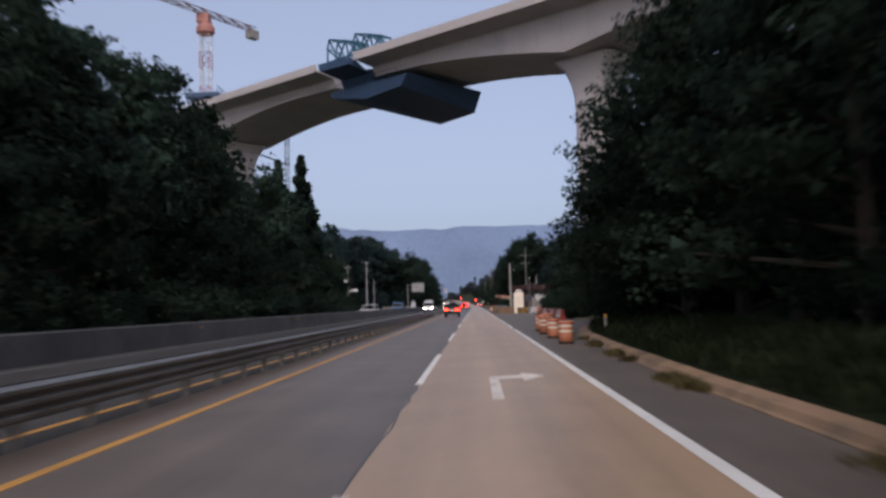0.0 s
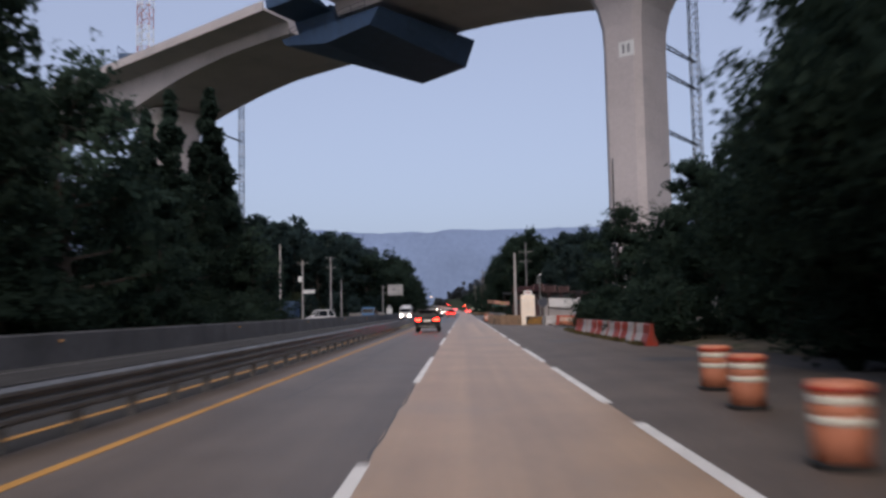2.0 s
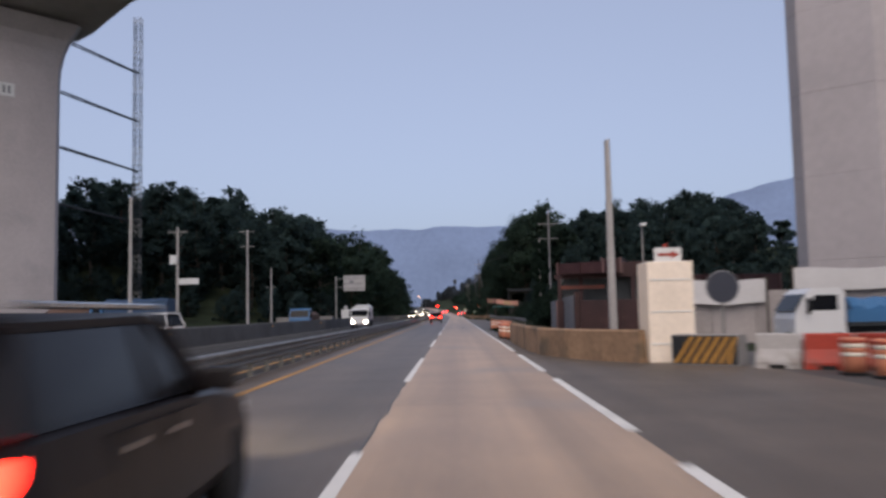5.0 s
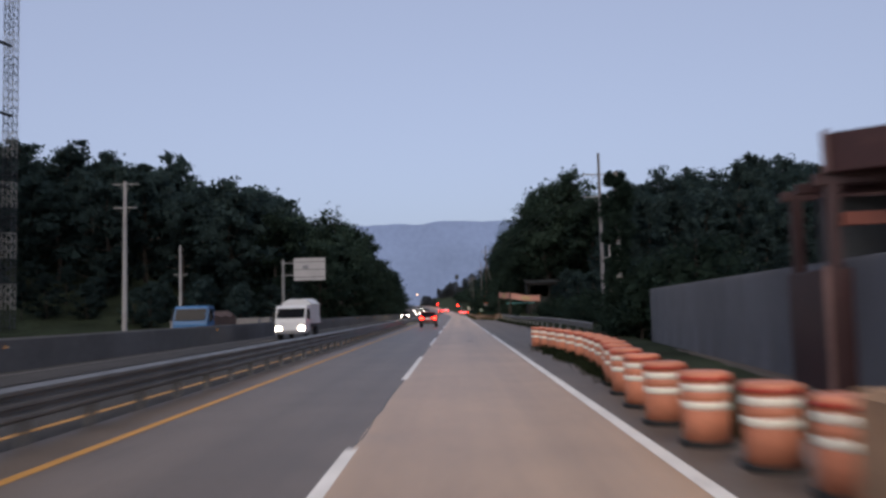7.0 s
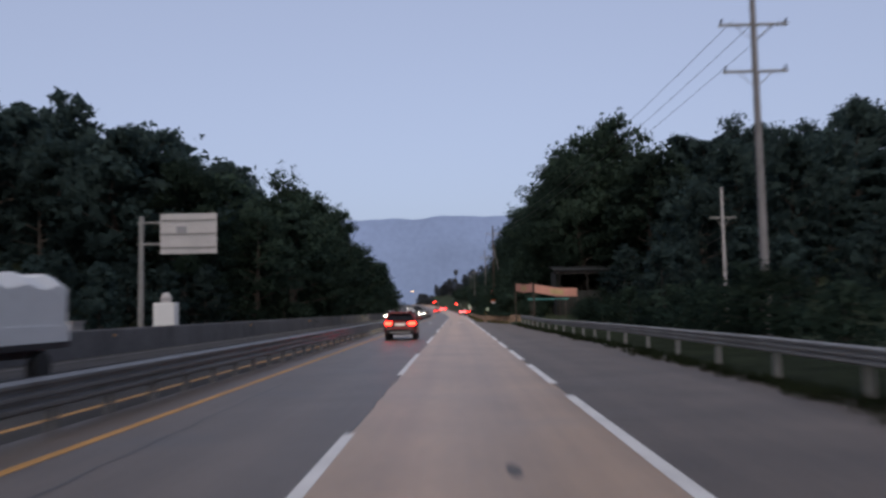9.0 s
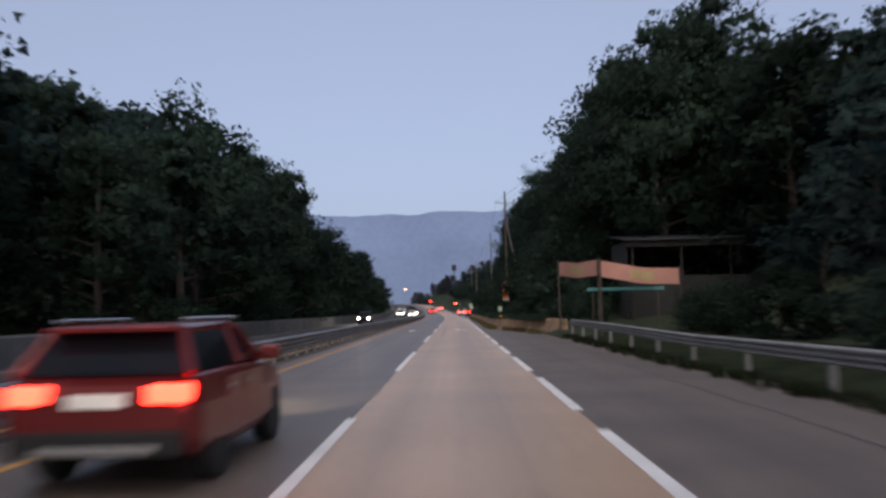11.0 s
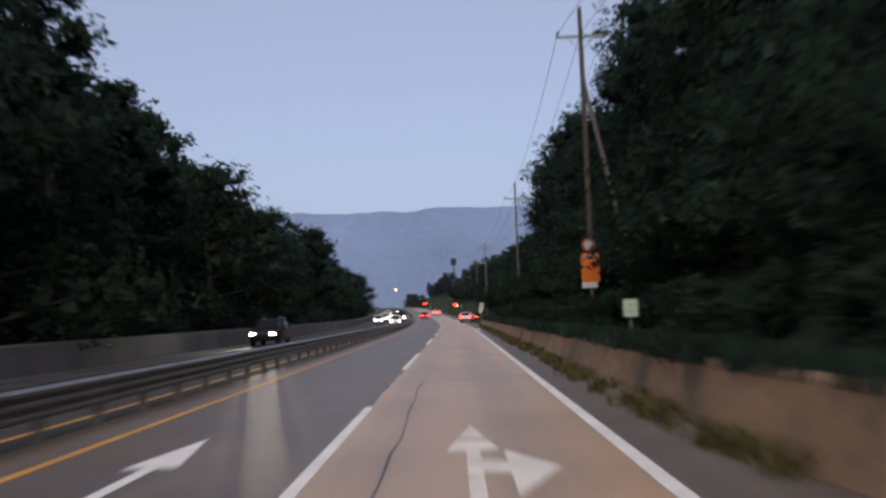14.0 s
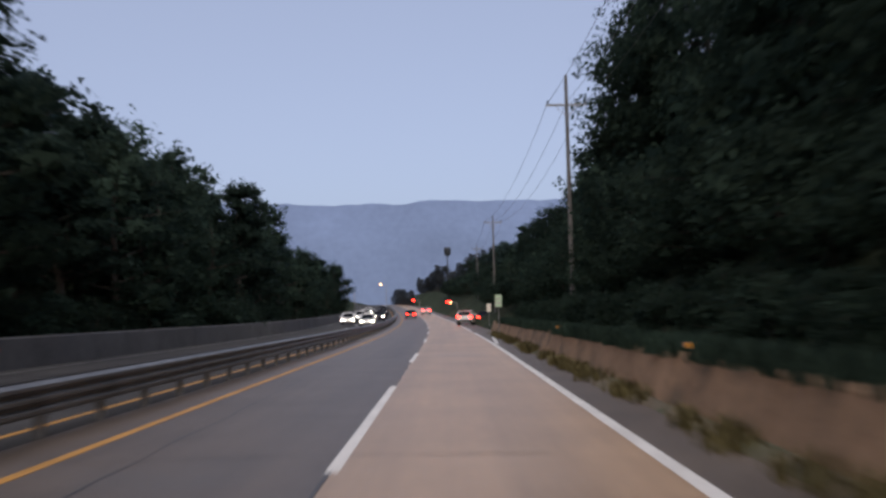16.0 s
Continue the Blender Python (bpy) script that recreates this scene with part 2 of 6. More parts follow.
def thing(name, x, y, z, label, category, group="", rz=0.0):
    ob = new(name)
    ob.empty_display_size = 0.1
    ob.matrix_world = pose(x, y, z, 0, 0, rz)
    return tagged(ob, label, category, group)


def box(bm, x0, y0, z0, x1, y1, z1, bevel=0.0, m=None, mi=0):
    r = bmesh.ops.create_cube(bm, size=1)
    mt = Matrix.Translation(((x0 + x1) / 2, (y0 + y1) / 2, (z0 + z1) / 2)) @ Matrix.Diagonal((abs(x1 - x0), abs(y1 - y0), abs(z1 - z0), 1))
    if m is not None:
        mt = m @ mt
    bmesh.ops.transform(bm, matrix=mt, verts=r["verts"])
    faces = {f for v in r["verts"] for f in v.link_faces}
    for f in faces:
        f.material_index = mi
    if bevel:
        es = list({e for v in r["verts"] for e in v.link_edges})
        bmesh.ops.bevel(bm, geom=es, offset=bevel, segments=2, profile=0.7, affect="EDGES", clamp_overlap=True)


def cyl(bm, p0, p1, r0, r1=None, seg=10, cap=True):
    p0, p1 = Vector(p0), Vector(p1)
    d = p1 - p0
    r = bmesh.ops.create_cone(bm, cap_ends=cap, segments=seg, radius1=r0, radius2=r0 if r1 is None else r1, depth=d.length)
    mt = Matrix.Translation((p0 + p1) / 2) @ d.to_track_quat("Z", "Y").to_matrix().to_4x4()
    bmesh.ops.transform(bm, matrix=mt, verts=r["verts"])
    return r["verts"]


def sweep(bm, profile, path, closed=True, mi=0):
    """Extrude a profile of (across, up) pairs along a path of (x, y, z) points; across is to the right of the way."""
    rings = []
    for i, p in enumerate(path):
        a, b = Vector(path[max(i - 1, 0)]), Vector(path[min(i + 1, len(path) - 1)])
        t = (b - a)
        t.z = 0
        t.normalize()
        s = Vector((t.y, -t.x, 0))
        rings.append([bm.verts.new(Vector(p) + s * u + Vector((0, 0, v))) for u, v in profile])
    n = len(profile)
    for r0, r1 in zip(rings, rings[1:]):
        for i in range(n if closed else n - 1):
            j = (i + 1) % n
            f = bm.faces.new((r0[i], r0[j], r1[j], r1[i]))
            f.material_index = mi
    if closed:
        bm.faces.new(rings[0][::-1]).material_index = mi
        bm.faces.new(rings[-1]).material_index = mi
    return rings


def lathe(bm, profile, seg=16, m=None, mi=None):
    """Turn a profile of (radius, height) pairs round the z axis."""
    rings = []
    for r, z in profile:
        rings.append([bm.verts.new((m or Matrix()) @ Vector((r * math.cos(2 * math.pi * k / seg), r * math.sin(2 * math.pi * k / seg), z))) for k in range(seg)])
    for i, (a, b) in enumerate(zip(rings, rings[1:])):
        for k in range(seg):
            f = bm.faces.new((a[k], a[(k + 1) % seg], b[(k + 1) % seg], b[k]))
            if mi:
                f.material_index = mi[i]
    bm.faces.new(rings[0][::-1])
    bm.faces.new(rings[-1])



# ---- the large structure ----
def bend(y):
    """The road's sideways drift: straight, then a slow bend to the left."""
    return -0.00025 * max(0.0, y - 340.0) ** 2


def rise(y):
    """The road's gentle climb beyond the exit."""
    return 0.00008 * (min(max(y, 360.0), 600.0) - 360.0) ** 2


def smooth_step(a, b, x):
    t = min(max((x - a) / (b - a), 0.0), 1.0)
    return t * t * (3 - 2 * t)


def wall_x(y):
    """Where the retaining wall stands."""
    return float(np.interp(y, [262, 267, 273, 277, 280, 284], [8.05, 7.4, 6.45, 5.55, 5.1, 4.98]))


def land(x, y):
    """Height of the ground: flat by the road, wooded slopes on both sides."""
    u = x - bend(y)
    left = 1.5 * smooth_step(-16, -26, u) * (1 - smooth_step(112, 132, y))
    left += smooth_step(-17, -62, u) * 15 * smooth_step(228, 268, y) * (1 - 0.5 * smooth_step(330, 420, y))
    left += smooth_step(-15.5, -30, u) * 3.0 * smooth_step(290, 320, y)
    lo = 7 + 5.8 * smooth_step(42, 52, y)
    right = smooth_step(lo, lo + 9, u) * 2.4 * (1 - smooth_step(85, 108, y))
    right += smooth_step(10, 46, u) * 10.5 * smooth_step(215, 275, y)
    wx = wall_x(y)
    right += smooth_step(wx + 0.9, wx + 7.0, u) * 3.5 * smooth_step(266, 282, y) + 0.70 * smooth_step(wx + 0.2, wx + 0.9, u) * smooth_step(263, 267, y)
    rough = 0.15 * noise.noise((x * 0.15, y * 0.15, 0)) * smooth_step(9.5, 12, abs(u + 3))
    return -0.06 + left + right + rough + rise(y)


bm = bmesh.new()
xs = [-3000, -1500, -700, -350, -180, -120, -90, -75, -62, -52, -44, -38, -33, -29, -26, -23, -20, -18, -16.5, -15, -13.8, -9, -4, 0, 3.9, 4.3, 4.6, 5.2, 6, 7, 8, 9, 10, 11, 12, 14, 16, 18, 21, 25, 30, 36, 44, 55, 70, 95, 130, 190, 350, 700, 1500, 3000]
ys = [-3000, -800, -300, -120, -60, -30] + list(range(-10, 124, 8)) + [126, 128, 129, 136, 144, 146, 148] + list(range(152, 264, 8)) + [268, 270, 272, 274] + list(range(280, 520, 8)) + [540, 580, 640, 720, 900, 1300, 2000, 3500]
vs = []
for y in ys:
    yy = min(max(y, -60), 700)
    vs.append([bm.verts.new((x + (bend(yy) if abs(x) < 300 else 0), y, land(x + bend(yy), yy) * (1 - smooth_step(130, 350, abs(x))) - (0.02 if abs(x) > 130 else 0))) for x in xs])
for a, b in zip(vs, vs[1:]):
    for i in range(len(xs) - 1):
        bm.faces.new((a[i], a[i + 1], b[i + 1], b[i]))
tagged(obj("ground", bm, "ground", smooth=True), "dark earth and low scrub on wooded slopes beside the road", "ground", kind="structure")


def strip(name, material, x0, x1, y0, y1, z, label, step=8.0, category="road marking", bottom=None):
    """A band along the road; with a bottom it is a slab."""
    bm = bmesh.new()
    n = max(1, int((y1 - y0) / step))
    path = [(bend(v), v, rise(v)) for v in (y0 + (y1 - y0) * i / n for i in range(n + 1))]
    lo = z - 0.004 if bottom is None else bottom
    sweep(bm, [(x0, lo), (x0, z), (x1, z), (x1, lo)], path)
    return tagged(obj(name, bm, material), label, category, kind="structure")


strip("road", "old_asphalt", -13.35, -4.402, -60, 640, 0.0, "asphalt of the opposite carriageway, coloured dark as out of headlamp reach", 8, "road", -0.3)
strip("road", "asphalt", -4.4, -0.002, -60, 640, 0.0, "grey asphalt of the outer lane", 8, "road", -0.3)
strip("road", "lane", 0.0, 3.5, -60, 640, 0.0, "resurfaced inner lane of the road, headlamp glow put into its tan colour", 8, "road", -0.3)
strip("road", "shoulder", 3.502, 9.4, -60, 640, 0.0, "grey asphalt of the shoulder and lay-by", 8, "road", -0.3)
strip("yard_paving", "yard_asphalt", 9.404, 12.4, 49, 106, -0.01, "dusty asphalt widening before the site entrance", 8, "pavement", -0.3)
strip("yard_paving", "yard_asphalt", 9.404, 24.0, 106.004, 129, -0.01, "dusty asphalt of the building site entrance", 8, "pavement", -0.3)
strip("median_line", "yellow_paint", -3.42, -3.26, -40, 600, 0.005, "solid yellow line along the median")
strip("median_line", "yellow_paint", -5.12, -4.98, -40, 600, 0.005, "solid yellow line beyond the guard rail")
strip("shoulder_line", "worn_paint", -12.55, -12.4, -40, 600, 0.005, "dull grey edge line beside the far wall")
strip("edge_line", "white_paint", 3.42, 3.60, -40, 50, 0.005, "solid white edge line")
strip("edge_line", "white_paint", 3.42, 3.60, 131, 191.5, 0.005, "solid white edge line")
strip("edge_line", "white_paint", 3.42, 3.60, 269.5, 372, 0.005, "solid white edge line")
strip("edge_line", "white_paint", 3.42, 3.60, 376, 600, 0.005, "solid white edge line")
for i in range(7):
    strip("edge_dash", "white_paint", 3.42, 3.60, 52.5 + 11.2 * i, 61.2 + 11.2 * i, 0.005, "long white dash at the site entrance")
for i in range(9):
    strip("edge_dash", "white_paint", 3.42, 3.60, 194.0 + 8.4 * i, 200.2 + 8.4 * i, 0.005, "white dash along the lay-by")
for i in range(-2, 16):
    strip("lane_dash", "white_paint", -0.075, 0.075, 17.1 + 20 * i, 27.1 + 20 * i, 0.005, "white dash between the lanes")
for i in range(13):
    strip("lane_dash", "white_paint", -0.075, 0.075, 336 + 18 * i, 342 + 18 * i, 0.005, "short white dash between the lanes")
for i in range(-2, 28):
    strip("lane_dash", "white_paint", -8.775, -8.625, 9 + 20 * i, 19 + 20 * i, 0.005, "white dash between the opposite lanes")
# exit lane that splits off ahead
bm = bmesh.new()
for pts in (((3.6, 350), (4.3, 365), (6.2, 385), (9.0, 410)), ((4.4, 364.5), (6.0, 363.5), (6.3, 366))):
    for (xa, ya), (xb, yb) in zip(pts, pts[1:]):
        q = [(xa, ya), (xa + 0.18, ya), (xb + 0.18, yb), (xb, yb)]
        lo = [bm.verts.new((x + bend(y), y, 0.005 + rise(y))) for x, y in q]
        bm.faces.new(lo)
tagged(obj("exit_line", bm, "white_paint"), "white lines where an exit lane splits off", "road marking", kind="structure")


def road_arrow(x, y, kind, label):
    """A painted arrow, its tip towards +y: ahead, right, or ahead and right."""
    bm = bmesh.new()
    def poly(pts):
        f = bm.faces.new([bm.verts.new((x + u, y + v, 0.005)) for u, v in pts])
        r = bmesh.ops.extrude_face_region(bm, geom=[f])
        bmesh.ops.translate(bm, verts=[g for g in r["geom"] if isinstance(g, bmesh.types.BMVert)], vec=(0, 0, -0.004))
    if kind != "right":
        poly([(-0.08, 0), (0.08, 0), (0.08, 3.0), (-0.08, 3.0)])
        poly([(-0.32, 3.0), (0.32, 3.0), (0, 5.2)])
    if kind == "right":
        poly([(-0.10, 0), (0.10, 0), (0.10, 3.6), (-0.10, 4.2)])
        poly([(0.10, 3.6), (0.62, 3.9), (0.62, 4.5), (-0.10, 4.2)])
        poly([(0.62, 3.2), (1.15, 4.3), (0.62, 5.2)])
    if kind == "both":
        poly([(0.08, 1.7), (0.36, 1.55), (0.36, 2.2), (0.08, 2.4)])
        poly([(0.36, 0.5), (0.90, 1.8), (0.36, 3.0)])
    tagged(obj("road_arrow", bm, "faded_paint" if kind != "ahead" else "white_paint"), label, "road marking", kind="structure")


road_arrow(1.55, 14.2, "right", "worn white right-turn arrow")
road_arrow(1.75, 279.0, "both", "white arrow for ahead and right")
road_arrow(-1.9, 278.5, "ahead", "white arrow for straight ahead")


def blotch(name, material, x, y, rx, ry, z, label, seed, ragged=0.25):
    """A thin patch with an uneven rim lying on the road."""
    r = random.Random(seed)
    bm = bmesh.new()
    n = 22
    q = [1 + ragged * (r.random() - 0.5) * 2 for _ in range(n)]
    rim = [((q[i - 1] + q[i] + q[(i + 1) % n]) / 3, 6.2832 * i / n) for i in range(n)]
    for zz in (z, z - 0.002):
        bm.faces.new([bm.verts.new((x + rx * k * math.cos(a), y + ry * k * math.sin(a), zz)) for k, a in rim])
    tagged(obj(name, bm, material), label, "road stain", kind="structure")


blotch("oil_stain", "oil", 7.4, 64.0, 1.2, 0.9, 0.004, "dark patch on the shoulder asphalt", 1, 0.4)
blotch("oil_stain", "oil", 6.4, 79.6, 1.4, 0.8, 0.004, "dark patch on the shoulder asphalt", 2, 0.4)
blotch("tar_spot", "patch", 1.95, 180.6, 0.13, 0.32, 0.004, "small dark tar spot on the lane", 3)
blotch("tar_spot", "patch", 2.0, 184.4, 0.09, 0.3, 0.004, "small dark tar spot on the lane", 4)


def crack(pts, w, seed, label):
    """A wandering sealed crack along the way given."""
    r = random.Random(seed)
    bm = bmesh.new()
    row = []
    for (xa, ya), (xb, yb) in zip(pts, pts[1:]):
        n = max(2, int(abs(yb - ya) + abs(xb - xa)))
        for i in range(n):
            t = i / n
            x, y = xa + (xb - xa) * t + r.uniform(-0.04, 0.04), ya + (yb - ya) * t
            dx, dy = (w / 2, 0) if abs(yb - ya) > abs(xb - xa) else (0, w / 2)
            k = r.uniform(0.6, 1.3)
            row.append((bm.verts.new((x - dx * k + bend(y), y - dy * k, 0.0035)), bm.verts.new((x + dx * k + bend(y), y + dy * k, 0.0035))))
    for a, b in zip(row, row[1:]):
        bm.faces.new((a[0], a[1], b[1], b[0]))
    tagged(obj("crack_seal", bm, "seal"), label, "road crack", kind="structure")


crack([(0.02, -40), (0.0, 100), (0.01, 220), (0.0, 335)], 0.03, 11, "dark joint between the two lanes of asphalt")
for i, (xa, xb, y) in enumerate(((-3.2, 3.4, 40.0), (-3.2, 3.4, 112.0), (-3.2, 3.4, 141.0), (-3.3, 3.4, 206.0), (-3.2, 3.4, 262.0), (-3.2, 3.4, 318.0))):
    crack([(xa, y), (0.3, y + 0.15), (xb, y - 0.1)], 0.03, 20 + i, "thin sealed crack across the road")
for i, (x, ya, yb) in enumerate(((-2.3, 54, 78), (-2.5, 168, 196), (-2.2, 236, 262), (6.2, 196, 250), (-2.4, 292, 330))):
    crack([(x, ya), (x + 0.12, (ya + yb) / 2), (x - 0.05, yb)], 0.035, 40 + i, "thin sealed crack along the road")

crack([(0.75, 266), (0.82, 280), (0.72, 293)], 0.03, 60, "dark sealed crack along the wheel track")

# walls
bm = bmesh.new()
path = [(-13.6 + bend(y), y, rise(y)) for y in range(-60, 620, 10)]
sweep(bm, [(-0.2, -0.3), (-0.2, 1.02), (-0.15, 1.08), (0.1, 1.08), (0.15, 1.02), (0.22, -0.3)], path)
tagged(obj("wall_left", bm, "wall_concrete"), "long grey concrete wall along the opposite carriageway", "wall", kind="structure")
bm = bmesh.new()
sweep(bm, [(-0.18, -0.3), (-0.16, 0.92), (-0.1, 0.98), (0.12, 0.98), (0.2, -0.3)], [(6.75, 122.3, 0), (5.9, 123.6, 0), (5.0, 125.6, 0), (4.45, 128, 0), (4.2, 134, 0), (4.25, 139, 0), (4.35, 143.2, 0)])
tagged(obj("wall_right", bm, "concrete_dirty"), "low stained concrete wall beside the building site, coloured warm for headlamp light", "wall", kind="structure")
bm = bmesh.new()
path = [(wall_x(y), y, 0) for y in (263.2, 265, 267, 269, 271, 273, 275, 277, 278.5, 280)] + [(4.98 + 0.05 * noise.noise((y * 0.6, 3, 0)) + 0.10 * noise.noise((y * 0.08, 0, 0)) + bend(y), y, 0.06 * noise.noise((y * 0.45, 8, 0)) - 0.03) for y in [283 + 1.5 * i for i in range(60)]]
sweep(bm, [(-0.34, -0.3), (-0.32, 0.02), (-0.05, 0.86), (0.0, 0.92), (0.28, 0.93), (0.34, -0.3)], path)
tagged(obj("wall_right", bm, "concrete_dirty"), "low weathered retaining wall below the trees, coloured warm for headlamp light", "wall", kind="structure")
# kerb and gutter before the bridge
bm = bmesh.new()
sweep(bm, [(-0.06, -0.3), (-0.05, 0.02), (0.0, 0.05), (0.06, 0.15), (0.38, 0.19), (0.5, -0.3)], [(5.15, -40, 0), (5.15, 15, 0), (5.5, 28, 0), (6.1, 40, 0), (7.2, 48, 0), (9.2, 53, 0), (12.0, 55.5, 0)])
tagged(obj("kerb", bm, "concrete_dirty"), "dirt-covered concrete kerb and gutter", "kerb", kind="structure")


def verge(pts0, pts1, z0, z1, material, label, seed):
    """A strip of rough ground between two lines of (x, y)."""
    bm = bmesh.new()
    rows = []
    for (xa, ya), (xb, yb) in zip(pts0, pts1):
        r = []
        for k in range(7):
            t = k / 6
            x, y = xa + (xb - xa) * t, ya + (yb - ya) * t
            z = z0 + (z1 - z0) * t + (0.06 * noise.noise((x * 1.3, y * 0.9, seed)) if k else -0.1)
            r.append(bm.verts.new((x, y, z)))
        rows.append(r)
    for a, b in zip(rows, rows[1:]):
        for k in range(6):
            bm.faces.new((a[k], a[k + 1], b[k + 1], b[k]))
    return tagged(obj("verge", bm, material, smooth=True), label, "verge", kind="structure")


yl = [y for y in range(-40, 54, 2)]
def kerb_x(y):
    return float(np.interp(y, [-40, 15, 28, 40, 48, 52.6], [5.7, 5.7, 6.05, 6.65, 7.75, 9.3]))
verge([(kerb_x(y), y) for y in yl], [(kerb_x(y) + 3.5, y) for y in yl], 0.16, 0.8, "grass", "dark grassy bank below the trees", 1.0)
yl = [y for y in range(180, 265, 2)]
verge([(float(np.interp(y, [178, 188, 197, 214, 227, 240, 254, 262, 268], [7.5, 7.6, 7.7, 7.75, 7.7, 7.35, 7.45, 7.6, 8.2])) + 0.15 * noise.noise((y * 0.3, 2, 0)), y) for y in yl], [(13.5, y) for y in yl], 0.03, 0.3, "grass", "grass strip beside the lay-by", 2.0)
yl = [y for y in range(282, 372, 2)]
verge([(4.35 + 0.35 * noise.noise((y * 0.21, 5, 0)) + bend(y), y) for y in yl], [(5.0 + bend(y), y) for y in yl], 0.02, 0.22, "soil", "dirt and weeds gathered at the foot of the wall", 3.0)
yl = [y for y in range(64, 103, 2)]
verge([(9.3 + 0.3 * noise.noise((y * 0.2, 7, 0)) + 2.0 * smooth_step(74, 64, y), y) for y in yl], [(15.0, y) for y in yl], 0.02, 0.35, "soil", "bare soil behind the barriers", 4.0)

yl = [y for y in range(147, 182, 1)]
verge([(float(np.interp(y, [147, 160, 168, 173, 177, 181], [4.6, 4.75, 4.65, 4.9, 6.2, 7.45])) + 0.12 * noise.noise((y * 0.7, 4, 0)), y) for y in yl], [(6.9 + 0.1 * (y - 147), y) for y in yl], 0.03, 0.1, "ground", "rough grass between the drums and the hoarding", 6.0)

# ---- guard rails ----
def guard_rail(pts, label, top=0.80, post_step=2.0, sides=(1,), wide=True, metal="rail_steel"):
    """A steel W-beam rail with its posts along pts, each part a mesh."""
    rail = tagged(new("guard_rail"), label, "guard rail")
    w = [(0.0, 0.0), (0.085, 0.05), (0.085, 0.10), (0.02, 0.14), (0.02, 0.17), (0.085, 0.21), (0.085, 0.26), (0.02, 0.30), (0.02, 0.33), (0.085, 0.37), (0.085, 0.42), (0.0, 0.47)]
    w = w if wide else [(u, v * 0.72) for u, v in w]
    dz = w[-1][1]
    for sd in sides:
        prof = [(sd * (0.07 + u), top - dz + v) for u, v in w] + [(sd * (0.066 + u), top - dz + v) for u, v in reversed(w)]
        bm = bmesh.new()
        sweep(bm, prof, pts)
        part("beam", bm, metal, rail)
    bm = bmesh.new()
    box(bm, -0.06, -0.05, -0.3, 0.06, 0.05, top - 0.02, 0.01)
    me = None
    d = 0.0
    for a, b in zip(pts, pts[1:]):
        a, b = Vector(a), Vector(b)
        n = max(1, round((b - a).length / post_step))
        for i in range(n):
            p = a.lerp(b, i / n)
            if me is None:
                o = part("post", bm, metal, rail)
                me = o.data
            else:
                o = new("post", me)
                o.parent = rail
            o.location = p
    return rail


y = -30
while y < 560:
    y2 = y + 60
    guard_rail([(-4.42 + bend(v), v, rise(v)) for v in range(y, y2 + 1, 10)], "long galvanised steel guard rail along the median", sides=(1, -1))
    y = y2
guard_rail([(8.05, 260.4, 0.10), (8.2, 250, 0.05), (8.3, 238, -0.06), (8.3, 225, 0.0), (8.3, 210, 0.05), (8.3, 194, 0.06), (8.3, 186, 0.02), (8.35, 180, -0.04)], "grey steel guard rail on the grass beside the lay-by", 0.85, 4.0, (1,), False, "steel")

# ---- bridge under construction ----
BD, BN, BC = Vector((-0.761, 0.648, 0)), Vector((0.648, 0.761, 0)), Vector((1.35, 161.4, 0))
def bp(s, n, z):
    return BC + BD * s + BN * n + Vector((0, 0, z))
def top_z(s):
    return 50.45 + 0.013 * s
def low_z(s):
    k = min(abs(s + 29.2) / 38.0, abs(s - 82.0) / 38.0, 1.0)
    return 42.9 + 0.017 * s + 4.6 * (1 - (1 - k) ** 1.7)
def loft(bm, rings):
    n = len(rings[0])
    vs = [[bm.verts.new(p) for p in r] for r in rings]
    for a, b in zip(vs, vs[1:]):
        for k in range(n):
            bm.faces.new((a[k], a[(k + 1) % n], b[(k + 1) % n], b[k]))
    bm.faces.new(vs[0][::-1])
    bm.faces.new(vs[-1])
def girder(s0, s1, parent):
    """The cantilever as cast: one segment after another, then the parapets."""
    n = max(1, round((s1 - s0) / 5.0))
    for i in range(n):
        bm = bmesh.new()
        rings = []
        for s in (s0 + (s1 - s0) * i / n, s0 + (s1 - s0) * (i + 1) / n - 0.03):
            t, l = top_z(s), low_z(s)
            rings.append([bp(s, u, v) for u, v in [(-15, t), (-15, t - 0.4), (-10.2, t - 1.0), (-9.5, l), (9.5, l), (10.2, t - 1.0), (15, t - 0.4), (15, t)]])
        loft(bm, rings)
        part("segment", bm, "concrete_pale", parent)
    for side in (-1, 1):
        bm = bmesh.new()
        rings = []
        m = int((s1 - s0) / 6)
        for i in range(m + 1):
            s = s0 + (s1 - s0) * i / m
            t = top_z(s)
            rings.append([bp(s, u, v) for u, v in [(side * 15.2, t - 0.5), (side * 15.2, t + 1.1), (side * 14.95, t + 1.1), (side * 14.8, t + 0.004), (side * 15.004, t + 0.004)]])
        loft(bm, rings)
        part("parapet", bm, "concrete_pale", parent)
